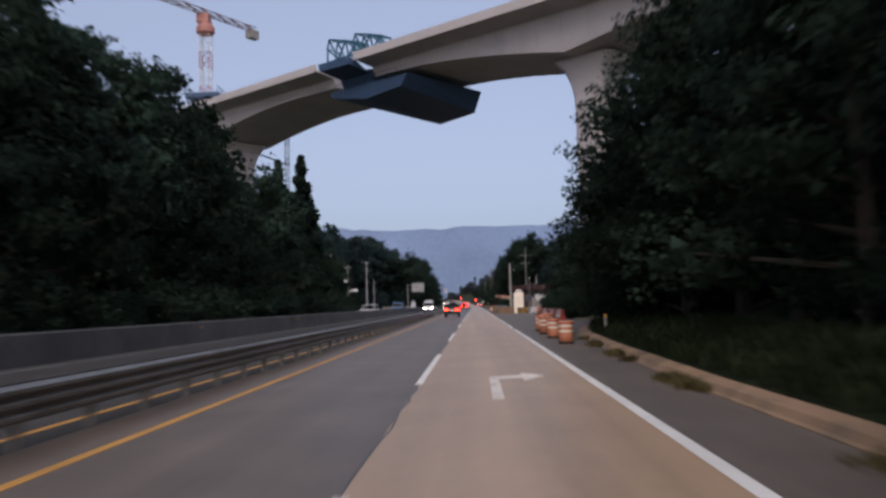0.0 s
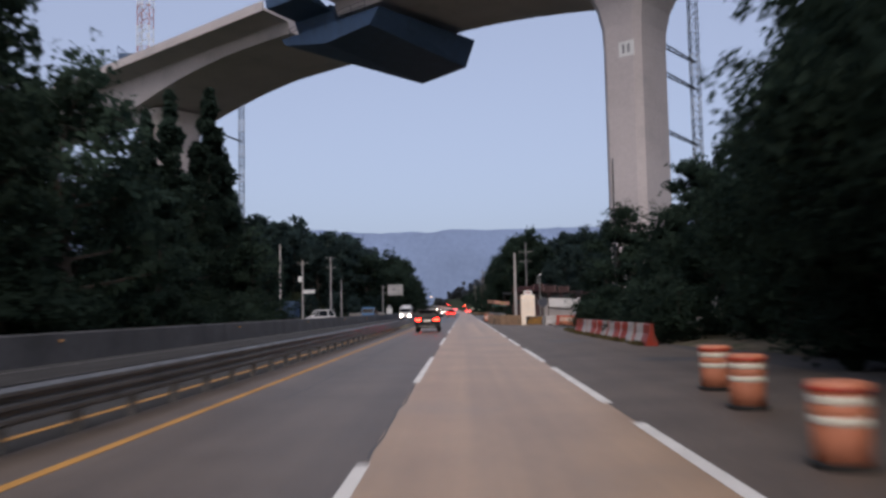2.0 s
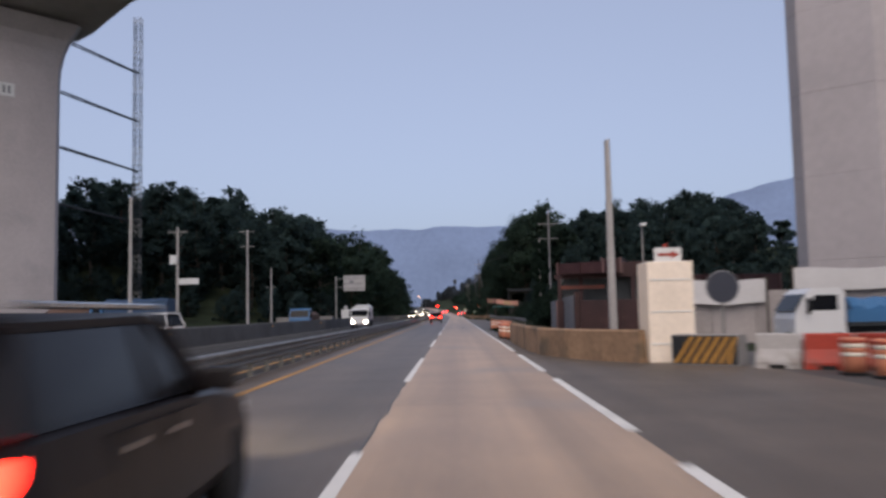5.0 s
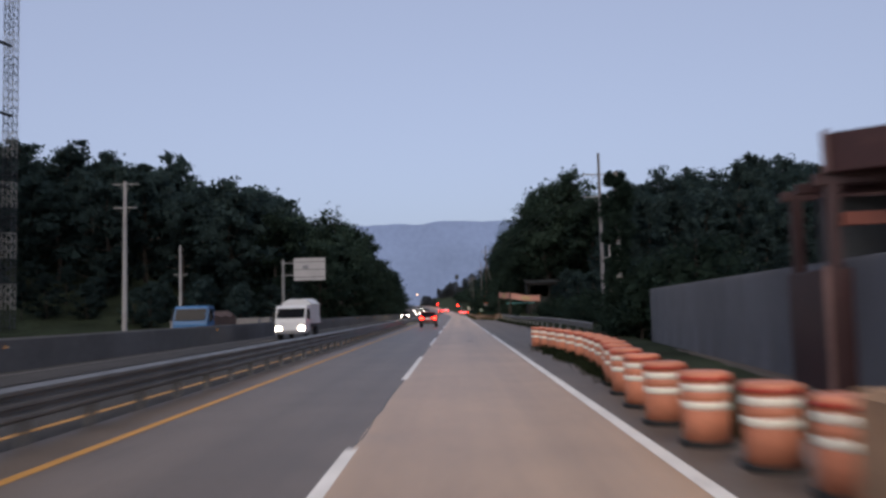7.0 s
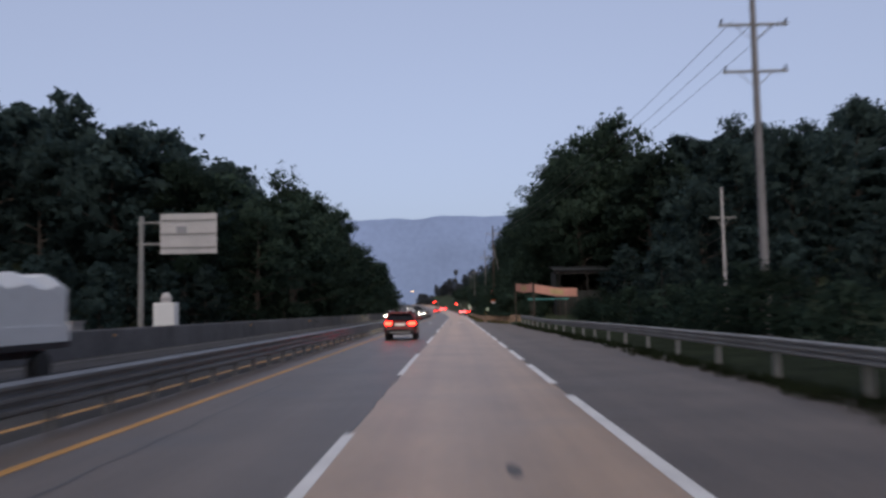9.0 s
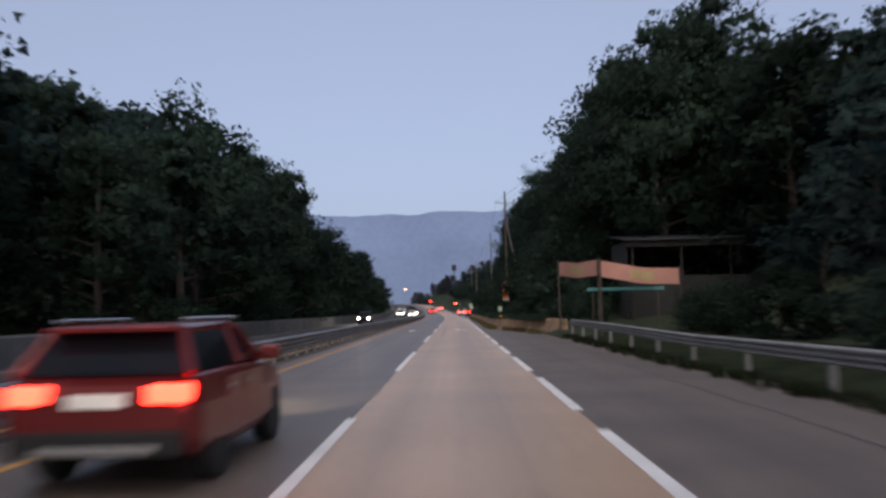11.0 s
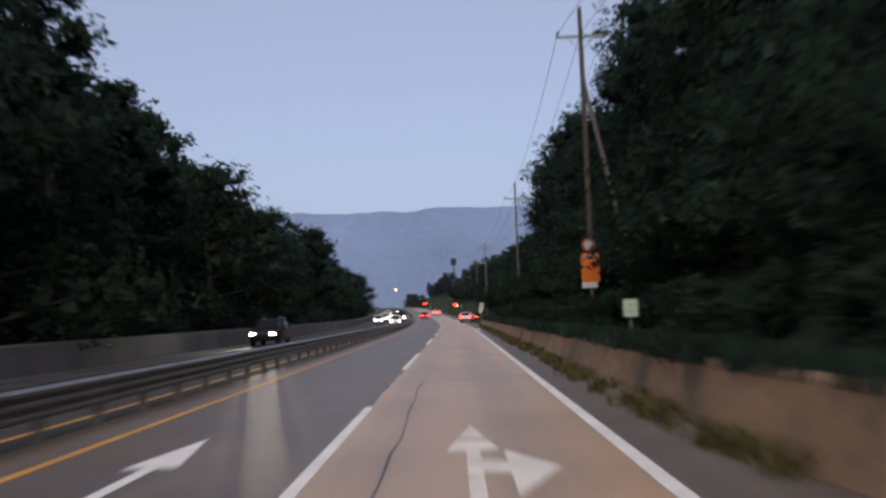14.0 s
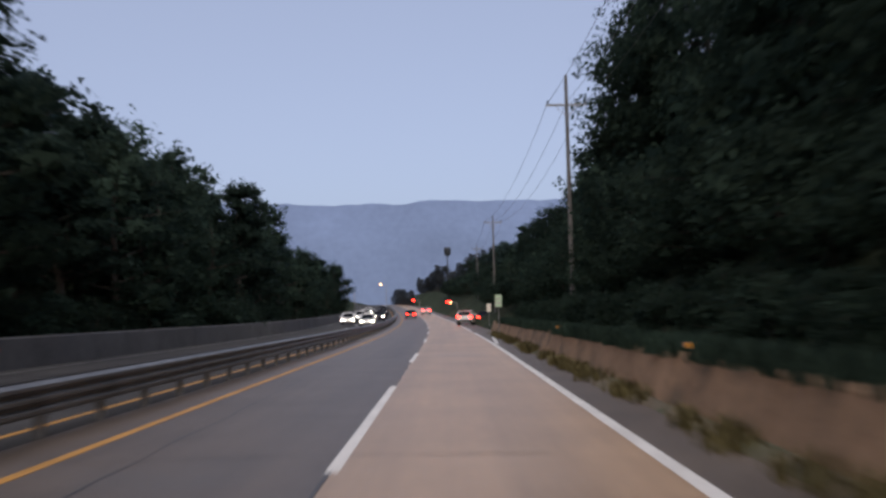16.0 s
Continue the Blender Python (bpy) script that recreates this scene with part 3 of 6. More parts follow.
def pier(s, hx, hy, off, parent):
    rings = []
    l = low_z(s)
    def ring(z, gx, gy):
        c, a, b = 0.8, hx + gx, hy + gy
        return [bp(s + u, off + v, z) for u, v in [(-a + c, -b), (a - c, -b), (a, -b + c), (a, b - c), (a - c, b), (-a + c, b), (-a, b - c), (-a, -b + c)]]
    # lifts of cast concrete with fine joints
    z, step = -0.5, 4.4
    while z < l - 9:
        z2 = min(z + step, l - 8.6)
        bm = bmesh.new()
        loft(bm, [ring(z, 0, 0), ring(z2 - 0.05, 0, 0), ring(z2 - 0.025, -0.025, -0.025), ring(z2, 0, 0)])
        part("shaft_lift", bm, "concrete_pale", parent)
        z = z2
    bm = bmesh.new()
    loft(bm, [ring(z, 0, 0), ring(l - 6, 0.1, 0.1), ring(l - 3.6, 0.5, 0.5), ring(l - 1.8, 1.2, 1.0), ring(l - 0.5, 2.4, 1.5), ring(l + 0.25, 3.1, 1.6)])
    part("pier_head", bm, "concrete_pale", parent)
bridge = tagged(new("bridge"), "tall pale concrete cantilever bridge still under construction over the road", "bridge")
girder(-120, 16.8, bridge)
girder(28.6, 190, bridge)
pier(-29.2, 2.65, 3.95, 0.0, bridge)
pier(82.0, 2.5, 5.2, 0.0, bridge)
# number boards on the piers, the writing as bars
def pier_board(s, n, z, face):
    b = part("number_board", bmesh.new(), "white_metal", bridge, "small white board with dark marks")
    bm = bmesh.new()
    m = Matrix.Translation(bp(s, n, z)) @ Matrix.Rotation(face, 4, "Z")
    box(bm, -1.05, -0.03, -0.95, 1.05, 0.03, 0.95, 0.01, m)
    bm.to_mesh(b.data)
    bm.free()
    for u in (-0.4, 0.3):
        q = bmesh.new()
        box(q, u - 0.18, -0.05, -0.55, u + 0.18, -0.031, 0.55, 0, m)
        part("mark", q, "sign_bar", b)
ang = math.atan2(BD.y, BD.x)
pier_board(-30.2, -4.0, 33.2, ang + math.pi)
pier_board(79.44, -2.6, 34.0, math.atan2(-BD.x, BD.y))
# form traveller at the gap
trav = tagged(new("form_traveller"), "blue steel form traveller hung under the bridge deck end", "scaffold")
bm = bmesh.new()
def hull(bm, pts):
    vs = [bm.verts.new(p) for p in pts]
    r = bmesh.ops.convex_hull(bm, input=vs)
hull(bm, [bp(29, -11, 46.5), bp(29, 11, 46.5), bp(6, -11, 46.2), bp(6, 11, 46.2), bp(28, -11, 45.3), bp(28, 11, 45.3), bp(18, -11, 43.4), bp(18, 11, 41.2), bp(8, 11, 42.0), bp(8, -11, 44.0)])
part("bottom_form", bm, "blue_steel", trav)
bm = bmesh.new()
hull(bm, [bp(26.5, -16.2, 51.2), bp(26.5, -14.9, 51.2), bp(17, -16.2, 50.6), bp(17, -14.9, 50.6), bp(26, -16.2, 49.6), bp(17, -16.2, 49.3), bp(25.5, -10.6, 48.6), bp(17, -10.6, 48.4)])
part("wing_form", bm, "blue_steel", trav)
bm = bmesh.new()
hull(bm, [bp(26, -10.9, 49.3), bp(16.85, -10.9, 49.3), bp(26, -9.6, 46.4), bp(16.85, -9.6, 46.4), bp(26, 10.9, 49.2), bp(16.85, 10.9, 49.2), bp(26, 9.6, 46.4), bp(16.85, 9.6, 46.4)])
part("core_form", bm, "blue_steel", trav)
bm = bmesh.new()
hull(bm, [bp(26.5, 14.9, 51.2), bp(26.5, 16.2, 51.2), bp(17, 14.9, 50.6), bp(17, 16.2, 50.6), bp(26, 16.2, 49.6), bp(17, 16.2, 49.3), bp(25.5, 10.6, 48.6), bp(17, 10.6, 48.4)])
part("wing_form", bm, "blue_steel", trav)
# two braced truss boxes on the deck edge, high at the front
for s0, k in ((15.8, 1.0), (9.2, 0.85)):
    chord = [(s0 + 9.6 * k, 2.8 * k), (s0 + 9.0 * k, 4.6 * k), (s0 + 3.8 * k, 3.2 * k), (s0, 2.0 * k)]
    foot = [(s0 + 9.6 * k, 0.0), (s0 + 6.4 * k, 0.0), (s0 + 3.2 * k, 0.0), (s0, 0.0)]
    links = [(chord[i], chord[i + 1]) for i in range(3)] + [(foot[i], foot[i + 1]) for i in range(3)]
    links += [(foot[0], chord[0]), (foot[1], chord[0]), (foot[1], chord[1]), (foot[1], chord[2]), (foot[2], chord[2]), (foot[3], chord[2]), (foot[3], chord[3])]
    for n in (-14.5, -12.2):
        for (sa, za), (sb, zb) in links:
            bm = bmesh.new()
            cyl(bm, bp(sa, n, 51.7 + za), bp(sb, n, 51.7 + zb), 0.2, 0.2, 6)
            part("truss_member", bm, "traveller_blue", trav)
    for sa, za in chord + foot[:3]:
        bm = bmesh.new()
        cyl(bm, bp(sa, -14.5, 51.7 + za), bp(sa, -12.2, 51.7 + za), 0.16, 0.16, 6)
        part("cross_tie", bm, "traveller_blue", trav)
for n in (-11, 11):
    bm = bmesh.new()
    for k in range(7):
        s = 9 + 3.0 * k
        cyl(bm, bp(s, n, 45.6 if n < 0 else 44.8), bp(s, n, 47.9), 0.05, 0.05, 5)
    for z in (47.2, 47.9):
        cyl(bm, bp(9, n, z), bp(27, n, z), 0.05, 0.05, 5)
    part("railing", bm, "dark", trav)


def lattice_mast(x, y, z0, z1, w, mat_a, mat_b, name, label, category, band=6.0, rz=0.0):
    """A square lattice mast of banded sections, each section a part."""
    t = thing(name, x, y, 0, label, category, rz=rz)
    z, k = z0, 0
    while z < z1 - 0.1:
        zt = min(z + band, z1)
        bm = bmesh.new()
        h = w / 2
        cs = [(-h, -h), (h, -h), (h, h), (-h, h)]
        r = max(0.06, w * 0.045)
        for c in cs:
            cyl(bm, (*c, z), (*c, zt), r, r, 5)
        m = max(1, round((zt - z) / (w * 1.05)))
        for i in range(m):
            a, b = z + (zt - z) * i / m, z + (zt - z) * (i + 1) / m
            for q in range(4):
                c0, c1 = cs[q], cs[(q + 1) % 4]
                cyl(bm, (*c0, a), (*c1, b) if i % 2 else (*c1, a + (b - a)), r * 0.6, r * 0.6, 4)
                cyl(bm, (*c0, b), (*c1, b), r * 0.6, r * 0.6, 4)
        part("mast_section", bm, mat_a if k % 2 == 0 else mat_b, t)
        z, k = zt, k + 1
    return t


# tower crane behind the deck
crane = lattice_mast(-73.0, 230.0, 0.0, 84.0, 2.8, "crane_red", "white_metal", "tower_crane", "red and white tower crane standing beside the bridge", "crane", 5.0)
bm = bmesh.new()
lathe(bm, [(1.6, 80.0), (2.6, 80.6), (2.6, 82.0), (1.7, 83.4)], 14)
box(bm, -2.2, -1.6, 83.4, 1.2, 1.6, 86.0, 0.15)
part("cab", bm, "crane_red", crane)
jib = Matrix.Translation((0, 0, 86)) @ Matrix.Rotation(radians(239.5), 4, "Z")
bm = bmesh.new()
for a in range(11):
    u0, u1 = -20 + 5.6 * a, -20 + 5.6 * (a + 1)
    for p, q in (((u0, -0.7, 0), (u1, -0.7, 0)), ((u0, 0.7, 0), (u1, 0.7, 0)), ((u0, 0, 1.5), (u1, 0, 1.5)), ((u0, -0.7, 0), (u1, 0, 1.5)), ((u0, 0.7, 0), (u1, 0, 1.5)), ((u0, -0.7, 0), (u0, 0.7, 0))):
        cyl(bm, jib @ Vector(p), jib @ Vector(q), 0.16, 0.16, 5)
part("jib", bm, "crane_jib", crane)
bm = bmesh.new()
box(bm, -20, -1.1, -2.4, -16.5, 1.1, 0.2, 0.1, jib)
part("counterweight", bm, "concrete", crane)
bm = bmesh.new()
box(bm, -4.6, -4.6, 61.0, 4.6, 4.6, 62.4, 0.2)
for sx in (-4.6, 4.6):
    cyl(bm, (sx, -4.6, 62.4), (sx, 4.6, 62.4), 0.12, 0.12, 5)
    cyl(bm, (sx, -4.6, 64.0), (sx, 4.6, 64.0), 0.10, 0.10, 5)
    for k in range(6):
        cyl(bm, (sx, -4.6 + 1.84 * k, 62.4), (sx, -4.6 + 1.84 * k, 64.0), 0.08, 0.08, 5)
part("climbing_frame", bm, "blue_steel", crane)

# hoist masts tied to the piers
def hoist(x, y, z1, w, target, heights, label):
    t = lattice_mast(x, y, 0.0, z1, w, "dark", "steel", "hoist_mast", label, "hoist", 3.0)
    d = Vector((target[0] - x, target[1] - y, 0))
    for z in heights:
        bm = bmesh.new()
        side = Vector((-d.y, d.x, 0)).normalized() * 0.45
        for sg in (-1, 1):
            cyl(bm, Vector((0, 0, z - 0.6)) + side * sg * 0.4, d + Vector((0, 0, z + 0.9)) + side * sg, 0.12, 0.12, 6)
        for k in range(7):
            p = d * (k / 6) + Vector((0, 0, z - 0.6 + 1.5 * k / 6))
            cyl(bm, p - side, p + side, 0.07, 0.07, 5)
        part("tie", bm, "dark", t)
    return t
hoist(-51.0, 233.5, 52.0, 1.1, (-57.5, 219.5), (18.0, 26.6, 35.0, 43.2), "tall dark hoist mast tied to the pier by steel arms")
hoist(33.6, 151.5, 46.0, 1.1, (27.2, 146.5), (3.0, 13.5, 24.0, 31.8, 35.6), "tall dark hoist mast tied to the pier by steel arms")

# ---- trees ----
def leaves(bm, c, r, n, rng, flat, size):
    """Small crumpled leaf sprays round c, denser near the rim of the clump."""
    for _ in range(n):
        d = Vector((rng.gauss(0, 1), rng.gauss(0, 1), rng.gauss(0, 1))).normalized() * r * rng.uniform(0.55, 1.10)
        d.z *= flat
        p = c + d
        a = Vector((rng.gauss(0, 1), rng.gauss(0, 1), rng.gauss(0, 0.7))).normalized()
        b = (a.orthogonal().normalized() + a.cross(a.orthogonal()).normalized() * rng.uniform(-1, 1)).normalized()
        s = size * rng.uniform(0.55, 1.35)
        bm.faces.new((bm.verts.new(p + a * s), bm.verts.new(p + b * s * 0.7 - a * s * 0.55), bm.verts.new(p - b * s * 0.7 - a * s * 0.45)))


def crown_normals(co, centre, seed, spread):
    """Leaf normals that follow the round of the crown, each leaf a little aside."""
    d = co - np.array(centre)
    d = d / np.maximum(np.linalg.norm(d, axis=1, keepdims=True), 1e-6)
    g = np.random.RandomState(seed).normal(0, spread, (len(co) // 3 + 1, 3))
    d = d + np.repeat(g, 3, axis=0)[:len(co)]
    return d / np.maximum(np.linalg.norm(d, axis=1, keepdims=True), 1e-6)


def tree_meshes(seed, kind, dense):
    """Trunk with limbs, and a crown of leaf clumps along the limbs; ten metres tall."""
    rng = random.Random(seed)
    h = 10.0
    bt, bl = bmesh.new(), bmesh.new()
    r0 = 0.22
    pts = [Vector((0, 0, -0.8)), Vector((rng.uniform(-0.25, 0.25), rng.uniform(-0.25, 0.25), h * 0.3)), Vector((rng.uniform(-0.5, 0.5), rng.uniform(-0.5, 0.5), h * 0.62)), Vector((rng.uniform(-0.5, 0.5), rng.uniform(-0.5, 0.5), h * 0.93))]
    for i in range(3):
        cyl(bt, pts[i], pts[i + 1], r0 * (1 - 0.3 * i), r0 * (0.7 - 0.3 * i) + 0.01, 7, False)
    n_limb = {"broad": 24, "pine": 18, "cypress": 34, "shrub": 14}[kind]
    for i in range(n_limb):
        k = (i + 0.5) / n_limb
        z = h * {"broad": 0.07 + 0.90 * k, "pine": 0.34 + 0.64 * k, "cypress": 0.03 + 0.95 * k, "shrub": 0.1 + 0.75 * k}[kind]
        a = i * 2.4 + rng.uniform(-0.6, 0.6)
        if kind == "broad":
            reach = h * 0.30 * (math.sin(math.pi * min(1, 0.28 + 0.70 * k)) ** 0.7) * rng.uniform(0.55, 1.2)
            cr = h * rng.uniform(0.07, 0.13)
        elif kind == "pine":
            reach = h * 0.20 * (1.12 - 0.9 * k) * rng.uniform(0.5, 1.4)
            cr = h * rng.uniform(0.05, 0.09)
        elif kind == "cypress":
            reach = h * 0.075 * (1.0 - k) ** 0.7 * rng.uniform(0.8, 1.25)
            cr = h * 0.055 * (1.08 - k) ** 0.6
        else:
            reach = h * 0.5 * rng.uniform(0.5, 1.1) * math.sin(math.pi * (0.2 + 0.7 * k))
            cr = h * rng.uniform(0.16, 0.26)
        root = pts[1].lerp(pts[3], k) * 1.0
        root.z = max(z - 0.07 * h, 0.1)
        tip = Vector((root.x + math.cos(a) * reach, root.y + math.sin(a) * reach, z + rng.uniform(-0.03, 0.05) * h))
        cyl(bt, root, tip, r0 * 0.4 * (1.15 - k), 0.015, 5, False)
        size = {"broad": 0.17, "pine": 0.17, "cypress": 0.15, "shrub": 0.30}[kind] * 0.66 * (1.9 if not dense else 0.8 if dense > 1.5 else 1.05 if dense > 0.7 else 1.5)
        flat = {"broad": 0.75, "pine": 0.5, "cypress": 1.5, "shrub": 0.8}[kind]
        q = dense if dense else 0.27
        # coarse sprays close the inside, small leaves make the rim
        leaves(bl, root.lerp(tip, 0.85), cr * 0.76, int(44 * q) + 4, rng, flat, size * 2.3)
        leaves(bl, root.lerp(tip, 0.45), cr * 0.7, int(16 * q) + 2, rng, 0.9, size * 2.3)
        leaves(bl, tip, cr, int(150 * q), rng, flat, size)
        leaves(bl, root.lerp(tip, 0.55) + Vector((0, 0, 0.02 * h)), cr * 0.95, int(56 * q), rng, 0.8, size)
        # stray twigs that break the outline
        for _ in range(int(3 * q) + 1):
            w = tip + Vector((rng.gauss(0, 1), rng.gauss(0, 1), rng.gauss(0.3, 0.8))).normalized() * cr * rng.uniform(1.0, 1.25)
            leaves(bl, w, cr * 0.25, int(9 * q) + 3, rng, 0.8, size * 0.9)
    return bt, bl


def make_tree(kind, seed, label, group, leaf, name="tree", dense=1.0):
    bt, bl = tree_meshes(seed, kind, dense)
    t = thing(name, 0, 0, 0, label, name, group)
    part("trunk", bt, "bark", t)
    nor = crown_normals(np.array([v.co[:] for v in bl.verts]), (0, 0, 4.6), seed, 0.35)
    bl.verts.index_update()
    bl.normal_update()
    for f in bl.faces:
        if f.normal.dot(Vector(nor[f.verts[0].index])) < 0:
            f.normal_flip()
    crown = part("crown", bl, leaf, t, smooth=True)
    crown.data.normals_split_custom_set_from_vertices(nor.tolist())
    return t


stock = {
    "near": [make_tree("broad", 110 + i, "dense broadleaf tree hanging close over the roadside", "roadside trees", "leaf", "tree", 2.0) for i in range(3)],
    "back": [make_tree("broad", 130 + i, "broadleaf tree standing behind the roadside row", "roadside trees", "leaf", "tree", 0.5) for i in range(3)],
    "broad": [make_tree("broad", 10 + i, "dense broadleaf tree, nearly black green in the dusk", "roadside trees", "leaf", "tree", 0.8) for i in range(5)],
    "pine": [make_tree("pine", 30 + i, "slender pine with a dark ragged crown", "hillside pines", "leaf_pine") for i in range(3)],
    "cypress": [make_tree("cypress", 50 + i, "tall pointed dark green cypress", "cypresses", "leaf_pine") for i in range(2)],
    "shrub": [make_tree("shrub", 60 + i, "dark leafy shrub at the foot of the trees", "roadside shrubs", "leaf", "shrub", 0.75) for i in range(3)],
}
placed = set()
rng = random.Random(7)
def plant(kind, x, y, h, wide=1.0):
    src = rng.choice(stock[kind])
    m = pose(x, y, land(x, y) - 0.05, 0, 0, rng.uniform(0, 360))
    if src.name in placed:
        t = copy_thing(src, m)
    else:
        t = src
        t.matrix_basis = m
        placed.add(src.name)
    t.scale = (h / 10 * wide, h / 10 * wide, h / 10)
    return t
def belt(kind, x, y0, y1, step, h, wide=1.0, jx=1.2, mix=0.25):
    """A ragged row of trees along the road."""
    y = y0
    while y < y1:
        k = kind
        if rng.random() < mix:
            k = "pine" if kind != "pine" else "broad"
        plant(k, x + bend(y) + rng.uniform(-jx, jx), y + rng.uniform(-step, step) * 0.3, h * rng.uniform(0.80, 1.14), wide * rng.uniform(0.9, 1.2))
        y += step * rng.uniform(0.85, 1.15)


# belt beyond the far wall, before the bridge
belt("broad", -20.9, 10, 66, 5.0, 16.2)
belt("broad", -20.7, 66, 82, 5.0, 14.5)
belt("broad", -21.0, 83, 108, 5.0, 10.5)
belt("back", -26.0, 16, 84, 6.5, 18.8)
belt("back", -27.0, 84, 112, 6.5, 12.0)
for x, y, h in ((-22.2, 117.4, 22.6), (-24.4, 112.0, 20.2), (-21.6, 119.8, 16.0), (-25.0, 116.5, 17.0), (-22.4, 113.4, 15.5), (-26.6, 108.5, 18.0), (-20.6, 118.4, 11.5)):
    plant("cypress", x, y, h, 1.25)
belt("shrub", -17.2, 16, 120, 4.5, 3.4, 1.3, 0.6, 0.0)
# belt beyond the kerb, before the site
belt("near", 11.0, 10, 34, 5.0, 12.5, 1.05, 0.7)
belt("near", 10.6, 36, 50, 4.6, 11.8, 1.12, 0.4, 0.0)
belt("near", 14.6, 54, 80, 5.0, 11.0, 1.0, 0.7)
belt("near", 13.6, 80, 99, 4.5, 7.7, 1.0, 0.5)
plant("near", 12.9, 99.5, 9.0, 1.15)
belt("back", 18.5, 14, 78, 6.0, 14.5)
belt("back", 18.5, 80, 100, 5.5, 10.5)
belt("shrub", 11.8, 8, 50, 4.5, 2.8, 1.3, 0.8, 0.0)
belt("shrub", 13.6, 54, 72, 4.5, 2.8, 1.2, 0.5, 0.0)
belt("shrub", 11.0, 76, 99, 2.8, 3.2, 1.25, 0.4, 0.0)
plant("shrub", 10.9, 100.5, 2.0, 1.2)
for x, y, h in ((12.0, 52.5, 12.6), (12.2, 57.5, 12.8), (13.8, 62.0, 12.2)):
    plant("near", x, y, h, 1.1)
for x, y, h in ((9.75, 78.6, 1.7), (9.65, 83.6, 1.5), (9.6, 85.6, 1.9), (9.6, 89.0, 1.8), (10.0, 95.6, 2.4), (10.0, 97.6, 2.2), (10.3, 99.4, 2.4)):
    plant("shrub", x, y, h, 1.0)
for y, h in ((74.5, 1.9), (77.0, 2.3), (80.2, 2.0), (82.4, 2.4), (86.8, 2.1), (91.0, 2.3), (93.2, 2.5)):
    plant("shrub", 9.55, y, h, 0.85)
plant("broad", -19.2, 118.0, 9.5, 1.1)
plant("shrub", -17.6, 121.0, 3.5, 1.3)
# wooded edge after the yard on the far side
belt("broad", -18.5, 262, 277, 5.0, 13.9, 1.05)
belt("broad", -18.5, 278, 300, 5.0, 16.6, 1.05)
belt("broad", -18.8, 300, 322, 5.0, 17.2, 1.0)
belt("broad", -18.8, 326, 352, 5.0, 12.5)
belt("broad", -18.4, 352, 400, 5.0, 12.5)
belt("back", -24.5, 252, 300, 6.0, 14.5)
belt("back", -24.5, 300, 345, 6.0, 16.0)
belt("back", -24.5, 345, 400, 6.5, 12.5)
belt("shrub", -16.4, 262, 400, 5.0, 3.0, 1.3, 0.5, 0.0)
plant("broad", -16.9, 303.5, 16.5, 0.95)
plant("broad", -17.1, 309.5, 18.0, 0.95)
belt("broad", -18.5, 424, 500, 6.5, 10.0)
for x, y, h in ((9.0, 266.0, 1.3), (9.6, 268.6, 2.0), (10.8, 266.6, 1.9), (8.5, 270.5, 1.8), (10.4, 271.5, 3.0), (12.2, 269.5, 3.0)):
    plant("shrub", x, y, h, 1.0)
# wooded edge on the near side
belt("near", 14.0, 276, 310, 5.0, 14.0, 0.95, 0.6, 0.1)
belt("near", 13.5, 310, 356, 5.0, 13.2, 0.95, 0.6, 0.1)
belt("broad", 15.5, 358, 392, 5.0, 10.5, 0.95, 0.8)
belt("broad", 15.8, 394, 432, 5.0, 8.5, 0.95, 0.8)
belt("back", 18.5, 284, 400, 6.5, 12.5)
belt("broad", 15.4, 272, 294, 4.6, 16.0, 0.95, 0.6)
belt("back", 21.5, 266, 292, 5.5, 16.0, 1.0, 0.8)
for x, y, h in ((16.8, 274.0, 18.5), (19.4, 277.0, 19.0), (15.2, 281.0, 16.5), (21.5, 274.0, 19.0), (17.6, 285.0, 17.0)):
    plant("broad", x, y, h, 0.95)
belt("shrub", 8.8, 275, 420, 3.6, 3.2, 1.2, 0.4, 0.0)
belt("shrub", 11.5, 424, 530, 4.5, 4.0, 1.3, 0.6, 0.0)
belt("shrub", 14.5, 396, 530, 5.0, 4.5, 1.3, 0.8, 0.0)
belt("shrub", 6.9, 275, 372, 2.6, 1.5, 1.35, 0.35, 0.0)
for y in (285.0, 288.5, 295.5, 299.0, 303.2, 307.0, 312.5, 318.0, 322.6, 329.0, 334.5, 341.5):
    plant("shrub", 5.75 + bend(y), y, 0.85, 1.3)
belt("shrub", 10.8, 275, 372, 3.6, 5.0, 1.1, 0.4, 0.0)
belt("shrub", 13.5, 190, 258, 6.0, 3.0, 1.3, 1.5, 0.0)
for x, y, h in ((11.2, 181.0, 4.4), (12.8, 184.0, 5.2), (10.6, 185.5, 3.0), (13.2, 178.5, 5.4), (11.6, 177.8, 4.4), (10.4, 178.5, 3.2), (12.2, 188.0, 3.6), (15.0, 182.0, 5.5), (15.2, 187.0, 4.6)):
    plant("shrub", x, y, h, 1.0)
belt("broad", 16.5, 435, 520, 6.0, 7.2)


